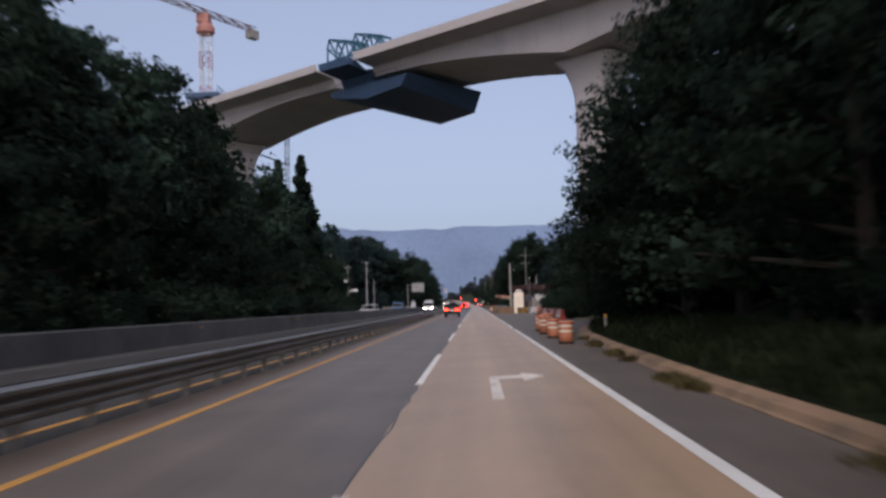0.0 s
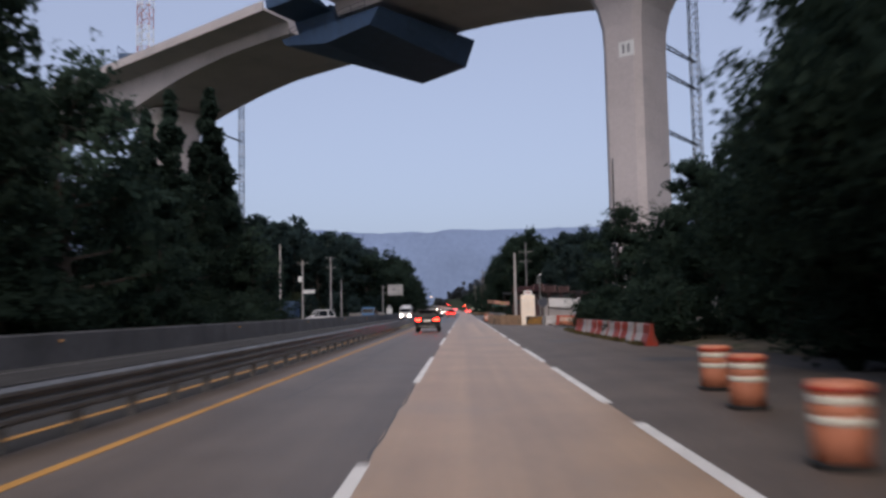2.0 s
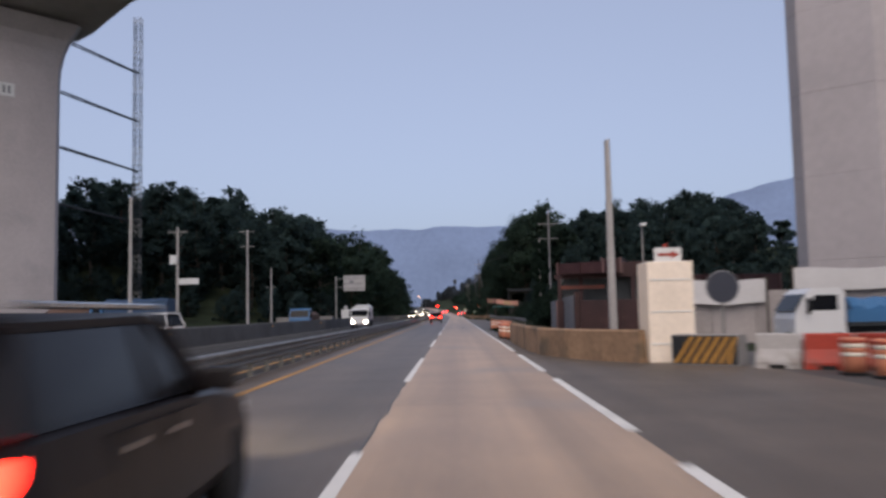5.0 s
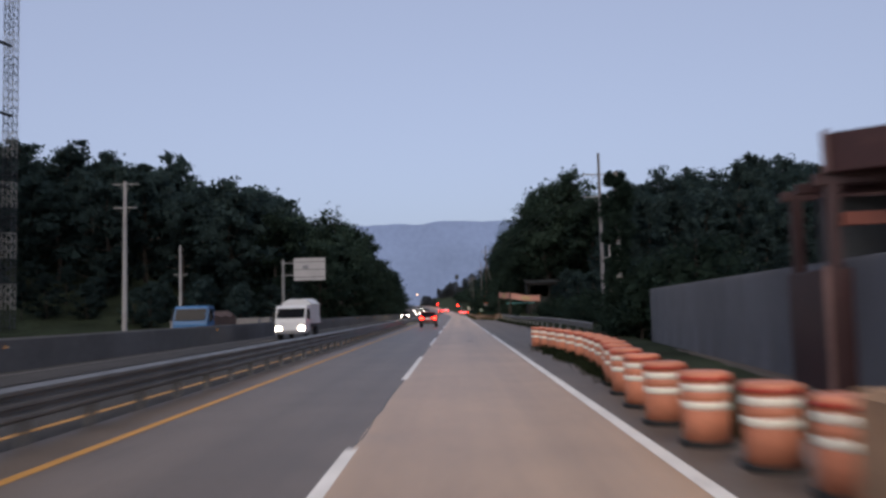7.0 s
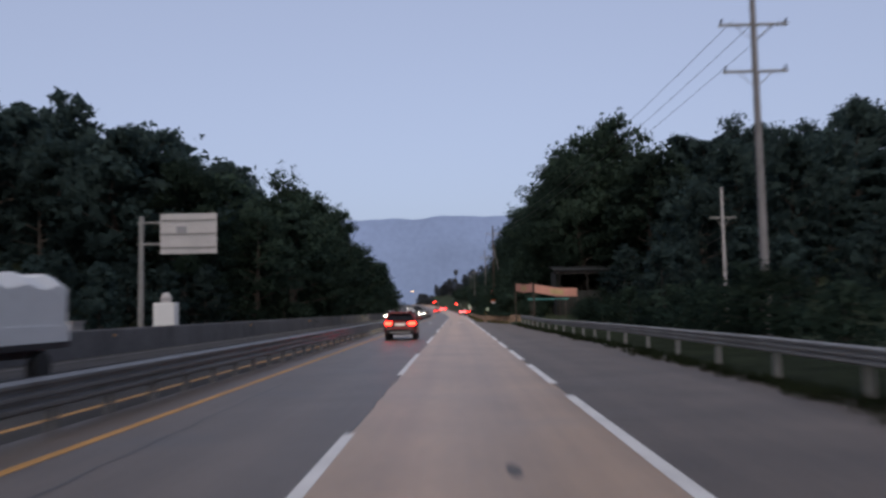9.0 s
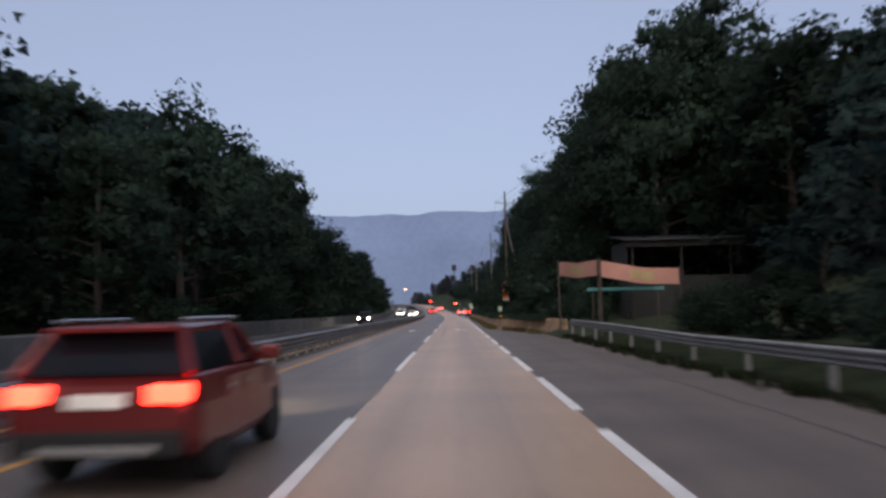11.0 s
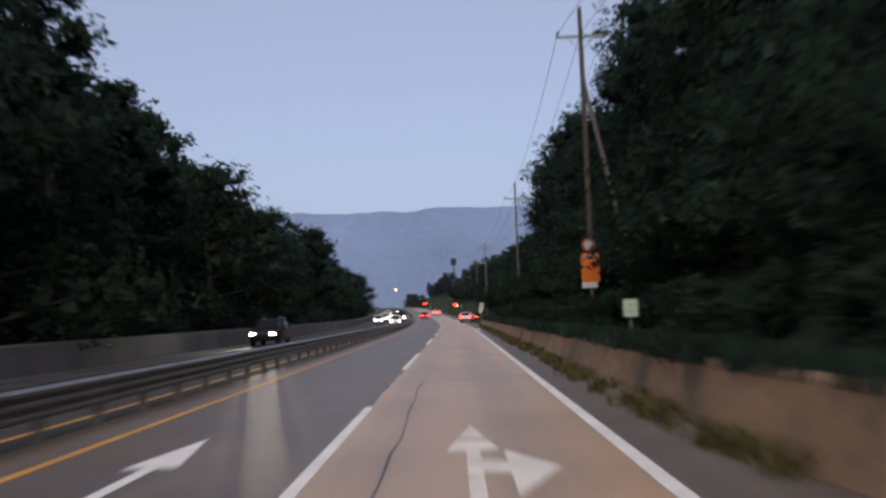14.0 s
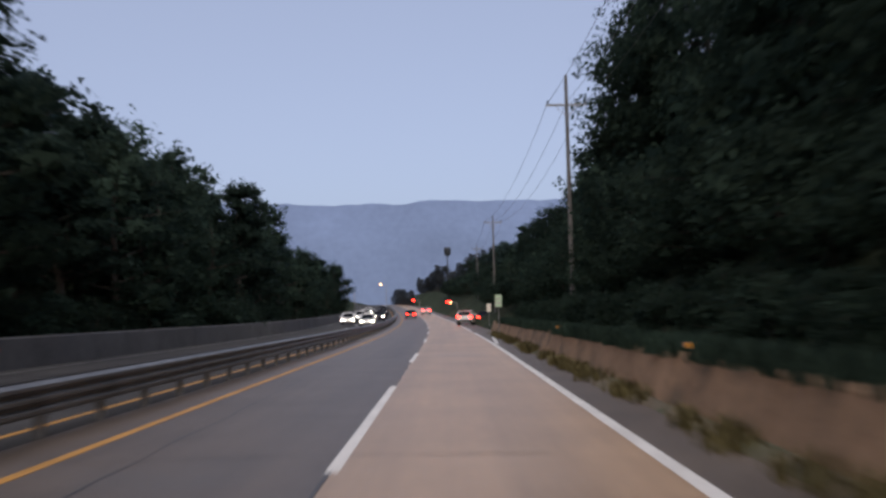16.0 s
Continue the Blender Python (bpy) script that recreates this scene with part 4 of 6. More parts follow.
def woods(name, label, spots, seed, leaf):
    """Hillside trees too many and too far to count: one mesh of trunks and crowns."""
    r = random.Random(seed)
    src = []
    for i in range(4):
        bt, bl = tree_meshes(seed + i, "pine" if i == 3 else "broad", 0)
        src.append([(np.array([v.co[:] for v in b.verts]), [[v.index for v in f.verts] for f in b.faces]) for b in (bt, bl) if not (b.verts.index_update() or b.faces.index_update())])
        bt.free()
        bl.free()
    for k, kit in enumerate(src):
        c, f = kit[1]
        nor = crown_normals(c, (0, 0, 4.6), seed + k, 0.35)
        for q in f:
            if np.dot(np.cross(c[q[1]] - c[q[0]], c[q[2]] - c[q[0]]), nor[q[0]]) < 0:
                q.reverse()
        kit.append(nor)
    co, faces, mats, nors, base = [], [], [], [], 0
    for x, y, h in spots:
        kit = r.choice(src)
        a, s, w = r.uniform(0, 6.28), h / 10, h / 10 * r.uniform(0.95, 1.3)
        turn = np.array([[math.cos(a), -math.sin(a), 0], [math.sin(a), math.cos(a), 0], [0, 0, 1]])
        nors += [np.tile((0.0, 0.0, 1.0), (len(kit[0][0]), 1)), kit[2] @ turn.T]
        for mi, (c, f) in enumerate(kit[:2]):
            co.append(c @ (turn * (w, w, s)).T + (x, y, land(x, y)))
            faces += [[i + base for i in q] for q in f]
            mats += [mi] * len(f)
            base += len(c)
    me = bpy.data.meshes.new(name)
    me.from_pydata(np.concatenate(co).tolist(), [], faces)
    me.materials.append(M["bark"])
    me.materials.append(M[leaf])
    me.polygons.foreach_set("material_index", mats)
    me.polygons.foreach_set("use_smooth", [True] * len(faces))
    me.normals_split_custom_set_from_vertices(np.concatenate(nors).tolist())
    tagged(new(name, me), label, "woods", kind="stuff")


r2 = random.Random(21)
def scatter(x0, x1, y0, y1, step, h):
    out = []
    y = y0
    while y < y1:
        x = x0
        while x < x1:
            out.append((x + r2.uniform(-2, 2) + bend(y), y + r2.uniform(-2, 2), h * r2.uniform(0.8, 1.2)))
            x += step
        y += step
    return out
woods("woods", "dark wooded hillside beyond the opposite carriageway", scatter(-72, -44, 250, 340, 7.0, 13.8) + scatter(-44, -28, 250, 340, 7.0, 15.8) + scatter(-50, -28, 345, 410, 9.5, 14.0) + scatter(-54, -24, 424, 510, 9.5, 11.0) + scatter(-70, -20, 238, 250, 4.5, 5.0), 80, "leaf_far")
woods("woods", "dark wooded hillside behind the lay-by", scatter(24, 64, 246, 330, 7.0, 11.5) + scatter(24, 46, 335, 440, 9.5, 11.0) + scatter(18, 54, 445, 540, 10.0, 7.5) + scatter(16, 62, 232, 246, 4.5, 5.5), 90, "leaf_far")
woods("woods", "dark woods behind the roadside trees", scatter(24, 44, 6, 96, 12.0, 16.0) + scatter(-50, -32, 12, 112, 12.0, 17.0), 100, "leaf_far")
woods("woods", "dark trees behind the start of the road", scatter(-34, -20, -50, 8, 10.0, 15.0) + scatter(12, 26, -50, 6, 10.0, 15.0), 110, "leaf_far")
woods("woods", "far trees where the road bends away, haze put into their leaf colour", scatter(14, 60, 548, 640, 12.0, 7.0) + scatter(-90, -24, 520, 640, 13.0, 6.5) + scatter(4, 16, 580, 640, 9.0, 5.0), 120, "leaf_hazed")

def tufts(name, label, spots, seed, h, material, rise=None):
    """Grass and weed blades too many to count, in clumps along an edge."""
    r = random.Random(seed)
    co, faces = [], []
    for x, y in spots:
        z = rise(x, y) if rise else 0.0
        for _ in range(r.randint(5, 12)):
            a, l, w = r.uniform(0, 6.28), h * r.uniform(0.4, 1.2), r.uniform(0.008, 0.02)
            bx, by = x + r.gauss(0, 0.09), y + r.gauss(0, 0.12)
            tx, ty = bx + math.cos(a) * l * 0.5, by + math.sin(a) * l * 0.5
            sx, sy = -math.sin(a) * w, math.cos(a) * w
            n = len(co)
            mx, my = (bx * 2 + tx) / 3, (by * 2 + ty) / 3
            co += [(bx - sx, by - sy, z - 0.03), (bx + sx, by + sy, z - 0.03), (mx + sx, my + sy, z + l * 0.6), (mx - sx, my - sy, z + l * 0.6), (tx, ty, z + l)]
            faces += [(n, n + 1, n + 2, n + 3), (n + 3, n + 2, n + 4)]
    me = bpy.data.meshes.new(name)
    me.from_pydata(co, [], faces)
    me.materials.append(M[material])
    tagged(new(name, me), label, "weeds", kind="stuff")


r4 = random.Random(77)
def edge_spots(pts, n, spread, gaps=0.5):
    out = []
    while len(out) < n:
        y = r4.uniform(pts[0][1], pts[-1][1])
        if noise.noise((y * 0.35, 9.1, 0)) < gaps - 0.6:
            continue
        out.append((float(np.interp(y, [p[1] for p in pts], [p[0] for p in pts])) + r4.gauss(0, spread) + bend(y), y))
    return out
tufts("weeds", "dry weeds and grass at the foot of the wall", edge_spots([(7.0, 265), (6.0, 273), (4.6, 281), (4.5, 284), (4.5, 366)], 900, 0.12), 1, 0.32, "weed")
tufts("weeds", "weeds growing in the gutter beside the kerb", edge_spots([(5.0, 6), (5.05, 16), (5.4, 28), (6.0, 40)], 420, 0.12, 0.7), 2, 0.16, "weed")
bank = []
for _ in range(2600):
    y = r4.uniform(2, 52)
    bank.append((kerb_x(y) + 0.15 + 3.0 * r4.random() ** 1.3, y))
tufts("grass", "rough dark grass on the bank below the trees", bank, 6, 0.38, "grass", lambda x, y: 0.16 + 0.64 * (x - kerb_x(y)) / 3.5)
tufts("weeds", "rough grass round the feet of the drums", edge_spots([(4.75, 147), (4.9, 160), (4.85, 168), (5.1, 173), (6.4, 177), (7.6, 181)], 700, 0.2, 0.1), 3, 0.22, "grass")
tufts("weeds", "grass edge of the lay-by below the guard rail", edge_spots([(7.6, 181), (7.7, 188), (7.8, 197), (7.85, 214), (7.8, 227), (7.45, 240), (7.55, 254), (7.7, 262)], 900, 0.2, 0.1), 4, 0.2, "grass")
tufts("weeds", "dry grass along the foot of the barriers", edge_spots([(8.5, 73), (8.4, 80), (8.3, 90), (8.6, 99)], 360, 0.12, 0.3), 5, 0.2, "weed")

tufts("weeds", "creepers and weeds hanging over the top of the wall", edge_spots([(7.2, 267), (6.2, 274), (5.25, 281), (5.15, 284), (5.15, 366)], 3200, 0.16, 0.2), 7, 0.34, "leaf", lambda x, y: 0.84)

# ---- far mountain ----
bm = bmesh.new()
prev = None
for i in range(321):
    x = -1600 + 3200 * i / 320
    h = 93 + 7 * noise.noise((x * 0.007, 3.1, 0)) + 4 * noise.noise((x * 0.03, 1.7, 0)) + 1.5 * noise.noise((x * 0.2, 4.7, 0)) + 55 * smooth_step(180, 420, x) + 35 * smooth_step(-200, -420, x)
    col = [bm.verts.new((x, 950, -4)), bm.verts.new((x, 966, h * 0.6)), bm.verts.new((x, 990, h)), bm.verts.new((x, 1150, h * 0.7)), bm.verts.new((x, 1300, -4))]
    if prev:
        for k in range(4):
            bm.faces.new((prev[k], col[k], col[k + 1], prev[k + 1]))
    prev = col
tagged(obj("backdrop", bm, "mountain", smooth=True), "distant mountain ridge with blue haze put into its colour", "mountain", kind="structure")

# ---- drums and barriers ----
def make_drum():
    d = thing("traffic_drum", 0, 0, 0, "orange plastic traffic drum with two pale reflective bands", "traffic drum", "drums along the shoulder")
    bm = bmesh.new()
    lathe(bm, [(0.30, 0.0), (0.31, 0.02), (0.31, 0.06), (0.28, 0.07)], 18)
    part("base", bm, "black", d, smooth=True)
    bm = bmesh.new()
    lathe(bm, [(0.265, 0.05), (0.27, 0.30), (0.275, 0.40), (0.27, 0.42), (0.272, 0.52), (0.282, 0.54), (0.285, 0.60), (0.275, 0.62), (0.277, 0.72), (0.29, 0.745), (0.295, 0.80), (0.285, 0.835), (0.25, 0.85), (0.05, 0.855)], 22)
    part("body", bm, "orange_plastic", d, smooth=True)
    for z0, z1, r in ((0.43, 0.515, 0.2725), (0.63, 0.715, 0.2775)):
        bm = bmesh.new()
        lathe(bm, [(r, z0), (r + 0.005, z0 + 0.004), (r + 0.005, z1 - 0.004), (r, z1)], 22)
        part("reflective_band", bm, "reflective", d, smooth=True)
    bm = bmesh.new()
    lathe(bm, [(0.30, 0.755), (0.308, 0.765), (0.308, 0.79), (0.30, 0.80)], 22)
    part("rim", bm, "red_plastic", d, smooth=True)
    return d
drum = make_drum()
spots = [(4.62, 32.0), (4.62, 37.0), (4.64, 41.9), (4.8, 46.6), (5.5, 51.4), (5.9, 54.4)]
spots += [(4.5, 144.0), (4.35, 145.3), (4.15, 146.8), (4.12, 148.6), (4.25, 150.6), (4.4, 152.6), (4.6, 154.4), (4.85, 156.2), (5.0, 158.0), (5.1, 159.7), (5.2, 161.3), (5.2, 163.0), (5.15, 164.9), (5.05, 166.8), (4.95, 168.7), (4.85, 170.6), (4.65, 171.9)]
spots += [(10.3, 116.6), (10.5, 115.5), (10.7, 113.8), (10.85, 111.7), (11.0, 109.9), (11.4, 108.3), (11.7, 106.8)]
for i, (x, y) in enumerate(spots):
    m = pose(x, y, 0.0, 0, 0, 37 * i)
    if i:
        copy_thing(drum, m)
    else:
        drum.matrix_basis = m


def make_barrier(color, label):
    b = thing("water_barrier", 0, 0, 0, label, "barrier", "red and white barriers")
    prof = [(-0.24, 0.0), (-0.24, 0.16), (-0.16, 0.34), (-0.10, 0.50), (-0.08, 0.86), (-0.05, 0.90), (0.05, 0.90), (0.08, 0.86), (0.10, 0.50), (0.16, 0.34), (0.24, 0.16), (0.24, 0.0)]
    bm = bmesh.new()
    sweep(bm, [(u, v) for u, v in prof], [(0, y, 0) for y in (-0.56, -0.53, 0.53, 0.56)])
    part("shell", bm, color, b)
    bm = bmesh.new()
    cyl(bm, (0, 0.25, 0.895), (0, 0.25, 0.93), 0.06, 0.05, 10)
    part("filler_cap", bm, "black", b)
    bm = bmesh.new()
    for sx in (-0.245, 0.245):
        box(bm, sx - 0.01, -0.2, -0.0, sx + 0.01, 0.2, 0.10, 0.004)
    part("fork_slot", bm, "black", b)
    return b
red_b = make_barrier("red_plastic", "red plastic water-filled road barrier")
white_b = make_barrier("white_plastic", "white plastic water-filled road barrier")
first = {0: True, 1: True}
def barrier_run(pts, red_only=False):
    k = 0
    for a, b in zip(pts, pts[1:]):
        a, b = Vector((*a, 0)), Vector((*b, 0))
        n = max(1, round((b - a).length / 1.14))
        ang = math.degrees(math.atan2(-(b - a).x, (b - a).y))
        for i in range(n):
            p = a.lerp(b, (i + 0.5) / n)
            c = k % 2 if not red_only else (1 if k in (0, 7) else 0)
            m = pose(p.x, p.y, 0.0, 0, 0, ang + 9 * math.sin(k * 2.1))
            if first[c]:
                first[c] = False
                (red_b, white_b)[c].matrix_basis = m
            else:
                copy_thing((red_b, white_b)[c], m)
            k += 1
barrier_run([(8.75, 72.5), (8.7, 80.0), (8.6, 88.0), (8.65, 93.6)])
barrier_run([(9.1, 119.5), (12.0, 117.4), (19.5, 116.4)], True)

# striped concrete block at the head of the barriers
blk = thing("concrete_block", 8.25, 120.75, 0, "concrete block with yellow and black diagonal stripes", "barrier", rz=-38)
bm = bmesh.new()
box(bm, -0.95, -0.35, 0, 0.95, 0.35, 0.86, 0.04)
part("body", bm, "concrete", blk)
bm = bmesh.new()
box(bm, -0.93, -0.356, 0.05, 0.93, -0.351, 0.82)
face = part("black_face", bm, "dark", blk)
for k in range(7):
    bm = bmesh.new()
    u = -0.90 + 0.25 * k
    f = [(u, 0.07), (u + 0.13, 0.07), (min(u + 0.63, 0.92), 0.80), (min(u + 0.50, 0.92), 0.80)]
    vs = [bm.verts.new((p, -0.366, q)) for p, q in f] + [bm.verts.new((p, -0.357, q)) for p, q in f]
    bm.faces.new(vs[:4])
    bm.faces.new(vs[4:][::-1])
    for i in range(4):
        bm.faces.new((vs[i], vs[4 + i], vs[4 + (i + 1) % 4], vs[(i + 1) % 4]))
    part("stripe", bm, "yellow_paint", face)

# guard box with faintly glowing walls and an arrow board
kiosk = thing("guard_box", 7.6, 122.6, 0, "narrow white guard box, its walls faintly self-glowing, with a red arrow board on top", "booth")
bm = bmesh.new()
box(bm, -0.68, -0.5, 0.0, 0.68, 0.9, 3.0, 0.04)
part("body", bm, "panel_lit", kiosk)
for z in (0.55, 1.5, 2.45):
    bm = bmesh.new()
    box(bm, -0.62, -0.52, z - 0.02, 0.62, -0.503, z + 0.02)
    part("panel_joint", bm, "white_metal", kiosk)
bm = bmesh.new()
box(bm, -0.40, -0.30, 3.0, 0.42, -0.22, 3.42, 0.02)
board = part("arrow_board", bm, "white_metal", kiosk)
bm = bmesh.new()
box(bm, -0.30, -0.32, 3.17, 0.12, -0.302, 3.25)
vs = [bm.verts.new(p) for p in ((0.10, -0.318, 3.09), (0.34, -0.318, 3.21), (0.10, -0.318, 3.33))]
bm.faces.new(vs)
part("arrow", bm, "red_plastic", board)
bm = bmesh.new()
cyl(bm, (0.0, 0.0, 3.42), (0.0, 0.0, 3.56), 0.07, 0.05, 10)
part("beacon", bm, "red_plastic", kiosk)

# round mirror sign on a post
mir = thing("round_sign", 9.05, 121.9, 0, "round dark sign on a slim post", "road sign")
bm = bmesh.new()
cyl(bm, (0, 0, 0), (0, 0, 2.3), 0.04, 0.04, 10)
part("post", bm, "steel", mir)
bm = bmesh.new()
cyl(bm, (0, -0.05, 2.2), (0, -0.08, 2.2), 0.46, 0.46, 26)
part("disc", bm, "dark_disc", mir)
bm = bmesh.new()
cyl(bm, (0, -0.04, 2.2), (0, -0.06, 2.2), 0.49, 0.49, 26)
part("rim", bm, "sign_bar", mir)


# ---- poles ----
def plain_pole(x, y, h, r, label, material="pole", arms=(), top_lamp=False):
    """A tapered pole with cross-arms of (height, half length, insulators)."""
    p = thing("utility_pole" if arms else "pole", x, y, land(x, y) - 0.05, label, "pole")
    bm = bmesh.new()
    cyl(bm, (0, 0, -0.3), (0, 0, h), r, r * 0.6, 12)
    part("shaft", bm, material, p, smooth=False)
    for z, half, ins in arms:
        bm = bmesh.new()
        box(bm, -half, -0.05, z - 0.05, half, 0.05, z + 0.05, 0.008)
        cyl(bm, (half * 0.55, 0, z), (0, 0, z - 0.7), 0.02, 0.02, 6)
        cyl(bm, (-half * 0.55, 0, z), (0, 0, z - 0.7), 0.02, 0.02, 6)
        arm = part("crossarm", bm, "steel", p)
        for u in ins:
            bm = bmesh.new()
            lathe(bm, [(0.02, 0.0), (0.03, 0.03), (0.07, 0.05), (0.03, 0.09), (0.07, 0.11), (0.03, 0.15), (0.05, 0.18), (0.01, 0.22)], 8, Matrix.Translation((u, 0, z + 0.05)))
            part("insulator", bm, "dark", arm)
    if top_lamp:
        bm = bmesh.new()
        box(bm, -0.12, -0.45, h - 0.05, 0.12, 0.05, h + 0.08, 0.03)
        part("lamp_head", bm, "white_metal", p)
    return p
plain_pole(6.6, 126.0, 7.6, 0.16, "plain pale concrete pole beside the site entrance", "pole")
plain_pole(10.2, 137.0, 5.6, 0.07, "slim lamp pole with a small white head", "steel", top_lamp=True)
plain_pole(12.2, 98.7, 12.5, 0.10, "slim dark steel pole among the roadside trees", "dark")
plain_pole(-28.8, 174.0, 13.0, 0.2, "plain grey concrete pole in the site yard", "pole")
pc = plain_pole(-26.1, 179.1, 10.7, 0.17, "grey pole with a transformer drum and a crossarm", "pole", ((10.2, 1.0, (-0.9, 0.9)),))
bm = bmesh.new()
cyl(bm, (-0.4, 0.0, 7.0), (-0.4, 0.0, 7.9), 0.38, 0.38, 14)
part("transformer", bm, "white_metal", pc)
bm = bmesh.new()
box(bm, 0.15, -0.05, 5.0, 2.1, 0.05, 5.6, 0.02)
part("banner_board", bm, "tarp_white", pc)
plain_pole(-25.1, 203.0, 12.7, 0.2, "tall pale utility pole with two crossarms", "pole", ((12.5, 1.05, (-0.95, 0.95)), (10.6, 0.95, (-0.85, 0.85))))
plain_pole(-24.9, 215.8, 8.6, 0.16, "grey pole with a small crossarm", "pole", ((5.8, 0.7, ()),))
plain_pole(14.2, 210.4, 15.3, 0.19, "tall concrete utility pole with two steel crossarms", "pole_dusk", ((13.4, 1.45, (-1.35, 0.0, 1.35)), (11.4, 1.35, (-1.25, 1.25))))
plain_pole(18.0, 227.3, 8.8, 0.13, "slim grey pole with a short crossarm on the slope", "pole", ((6.9, 0.8, ()),))
plain_pole(7.52, 307.75, 13.6, 0.15, "tall utility pole among the roadside trees", "wood", ((12.3, 1.1, (-1.0, 0.0, 1.0)),))
stay = thing("stay_pole", 9.85, 307.9, 0.5, "leaning grey stay pole beside the utility pole", "pole")
bm = bmesh.new()
cyl(bm, (0.0, 0.0, -0.3), (-2.28, -0.1, 11.0), 0.11, 0.09, 10)
part("shaft", bm, "pole_dark", stay)
plain_pole(7.8, 352.0, 12.6, 0.14, "tall utility pole above the trees", "pole_dark", ((11.0, 1.1, (-1.0, 0.5, 1.0)),))
plain_pole(6.6, 402.0, 11.0, 0.12, "tall utility pole above the trees", "pole_dark", ((10.2, 1.0, (-0.9, 0.9)),))
plain_pole(6.5, 450.0, 9.5, 0.12, "tall utility pole above the trees", "pole_dark", ((8.8, 1.0, (-0.9, 0.9)),))
far_mast = thing("mast", 1.6, 520.0, rise(520.0), "tall far mast with a round antenna head", "mast")
bm = bmesh.new()
cyl(bm, (0, 0, -0.3), (0, 0, 14.2), 0.2, 0.15, 10)
part("shaft", bm, "dark", far_mast)
bm = bmesh.new()
lathe(bm, [(0.3, 13.8), (0.8, 14.1), (0.9, 15.6), (0.6, 16.0)], 12)
part("antenna_head", bm, "dark", far_mast)

# pole overgrown with ivy
ivy = thing("ivy_pole", 9.7, 180.0, 0, "concrete pole wrapped in a thick column of dark ivy", "pole")
bm = bmesh.new()
cyl(bm, (0, 0, -0.3), (0, 0, 8.6), 0.17, 0.12, 10)
part("shaft", bm, "pole", ivy)
bm = bmesh.new()
r3 = random.Random(5)
for k in range(26):
    z = 0.4 + 8.0 * k / 25
    w = (0.78 if z > 5.4 else 0.58 if 3.2 < z < 5.0 else 0.7) * (1.1 - 0.5 * smooth_step(7.4, 8.4, z))
    for q in range(3):
        a = r3.uniform(0, 6.28)
        leaves(bm, Vector((math.cos(a) * w * 0.6, math.sin(a) * w * 0.6 + (0.25 if 3.2 < z < 5.0 else 0), z)), w * 0.55, 190, r3, 0.9, 0.11)
part("ivy", bm, "leaf", ivy)


def wire(p, q, sag, parent):
    cu = bpy.data.curves.new("wire", "CURVE")
    cu.dimensions, cu.bevel_depth, cu.bevel_resolution = "3D", 0.012, 1
    sp = cu.splines.new("POLY")
    sp.points.add(15)
    for i in range(16):
        t = i / 15
        v = Vector(p).lerp(Vector(q), t)
        sp.points[i].co = (v.x, v.y, v.z - sag * 4 * t * (1 - t), 1)
    cu.materials.append(M["cable"])
    ob = new("wire", cu)
    ob.parent = parent
lines = tagged(new("overhead_lines"), "thin dark overhead lines slung from pole to pole", "cables")
nodes = [(14.3, 210.4, land(14.3, 210.4) + 13.5), (7.52, 307.75, land(7.52, 307.75) + 12.4), (7.8, 352.0, land(7.8, 352.0) + 11.1), (6.6, 402.0, land(6.6, 402.0) + 10.3), (6.5, 450.0, land(6.5, 450.0) + 8.9)]
for a, b in zip(nodes, nodes[1:]):
    for u in (-1.0, 0.0, 1.0):
        wire((a[0] + u, a[1], a[2]), (b[0] + u, b[1], b[2]), 1.3, lines)

# ---- road sign on a post beyond the far wall ----
gs = thing("road_sign", -16.8, 224.0, 0, "large grey road sign on a steel post with two arms", "road sign")
bm = bmesh.new()
cyl(bm, (0, 0, 0.3), (0, 0, 7.4), 0.17, 0.14, 14)
part("post", bm, "steel", gs)
for z in (7.0, 5.75):
    bm = bmesh.new()
    cyl(bm, (-0.2, 0, z), (4.4, 0, z), 0.07, 0.06, 10)
    part("arm", bm, "steel", gs)
bm = bmesh.new()
box(bm, 1.15, -0.16, 5.15, 4.45, -0.10, 7.5, 0.02)
face = part("panel", bm, "sign_face", gs)
for z in (5.5, 6.3, 7.1):
    bm = bmesh.new()
    box(bm, 1.2, -0.20, z - 0.05, 4.4, -0.162, z + 0.05)
    part("stiffener", bm, "steel", face)
bm = bmesh.new()
box(bm, 2.1, -0.18, 6.35, 2.7, -0.162, 6.75)
part("plate", bm, "sign_bar", face)
bm = bmesh.new()
box(bm, -0.5, -0.5, -0.2, 0.5, 0.5, 0.35, 0.03)
part("footing", bm, "concrete", gs)
cab = thing("control_cabinet", -15.4, 224.2, 0, "pale metal control cabinet beside the sign post", "cabinet")
bm = bmesh.new()
box(bm, -0.62, -0.4, 0.0, 0.62, 0.4, 2.35, 0.04)
part("body", bm, "white_metal", cab)
bm = bmesh.new()
lathe(bm, [(0.30, 2.35), (0.30, 2.55), (0.34, 2.6), (0.22, 2.85), (0.05, 2.95)], 14)
part("dome", bm, "sign_face", cab)
bm = bmesh.new()
box(bm, -0.5, -0.42, 0.3, 0.5, -0.402, 2.1)
part("door", bm, "white_metal", cab)

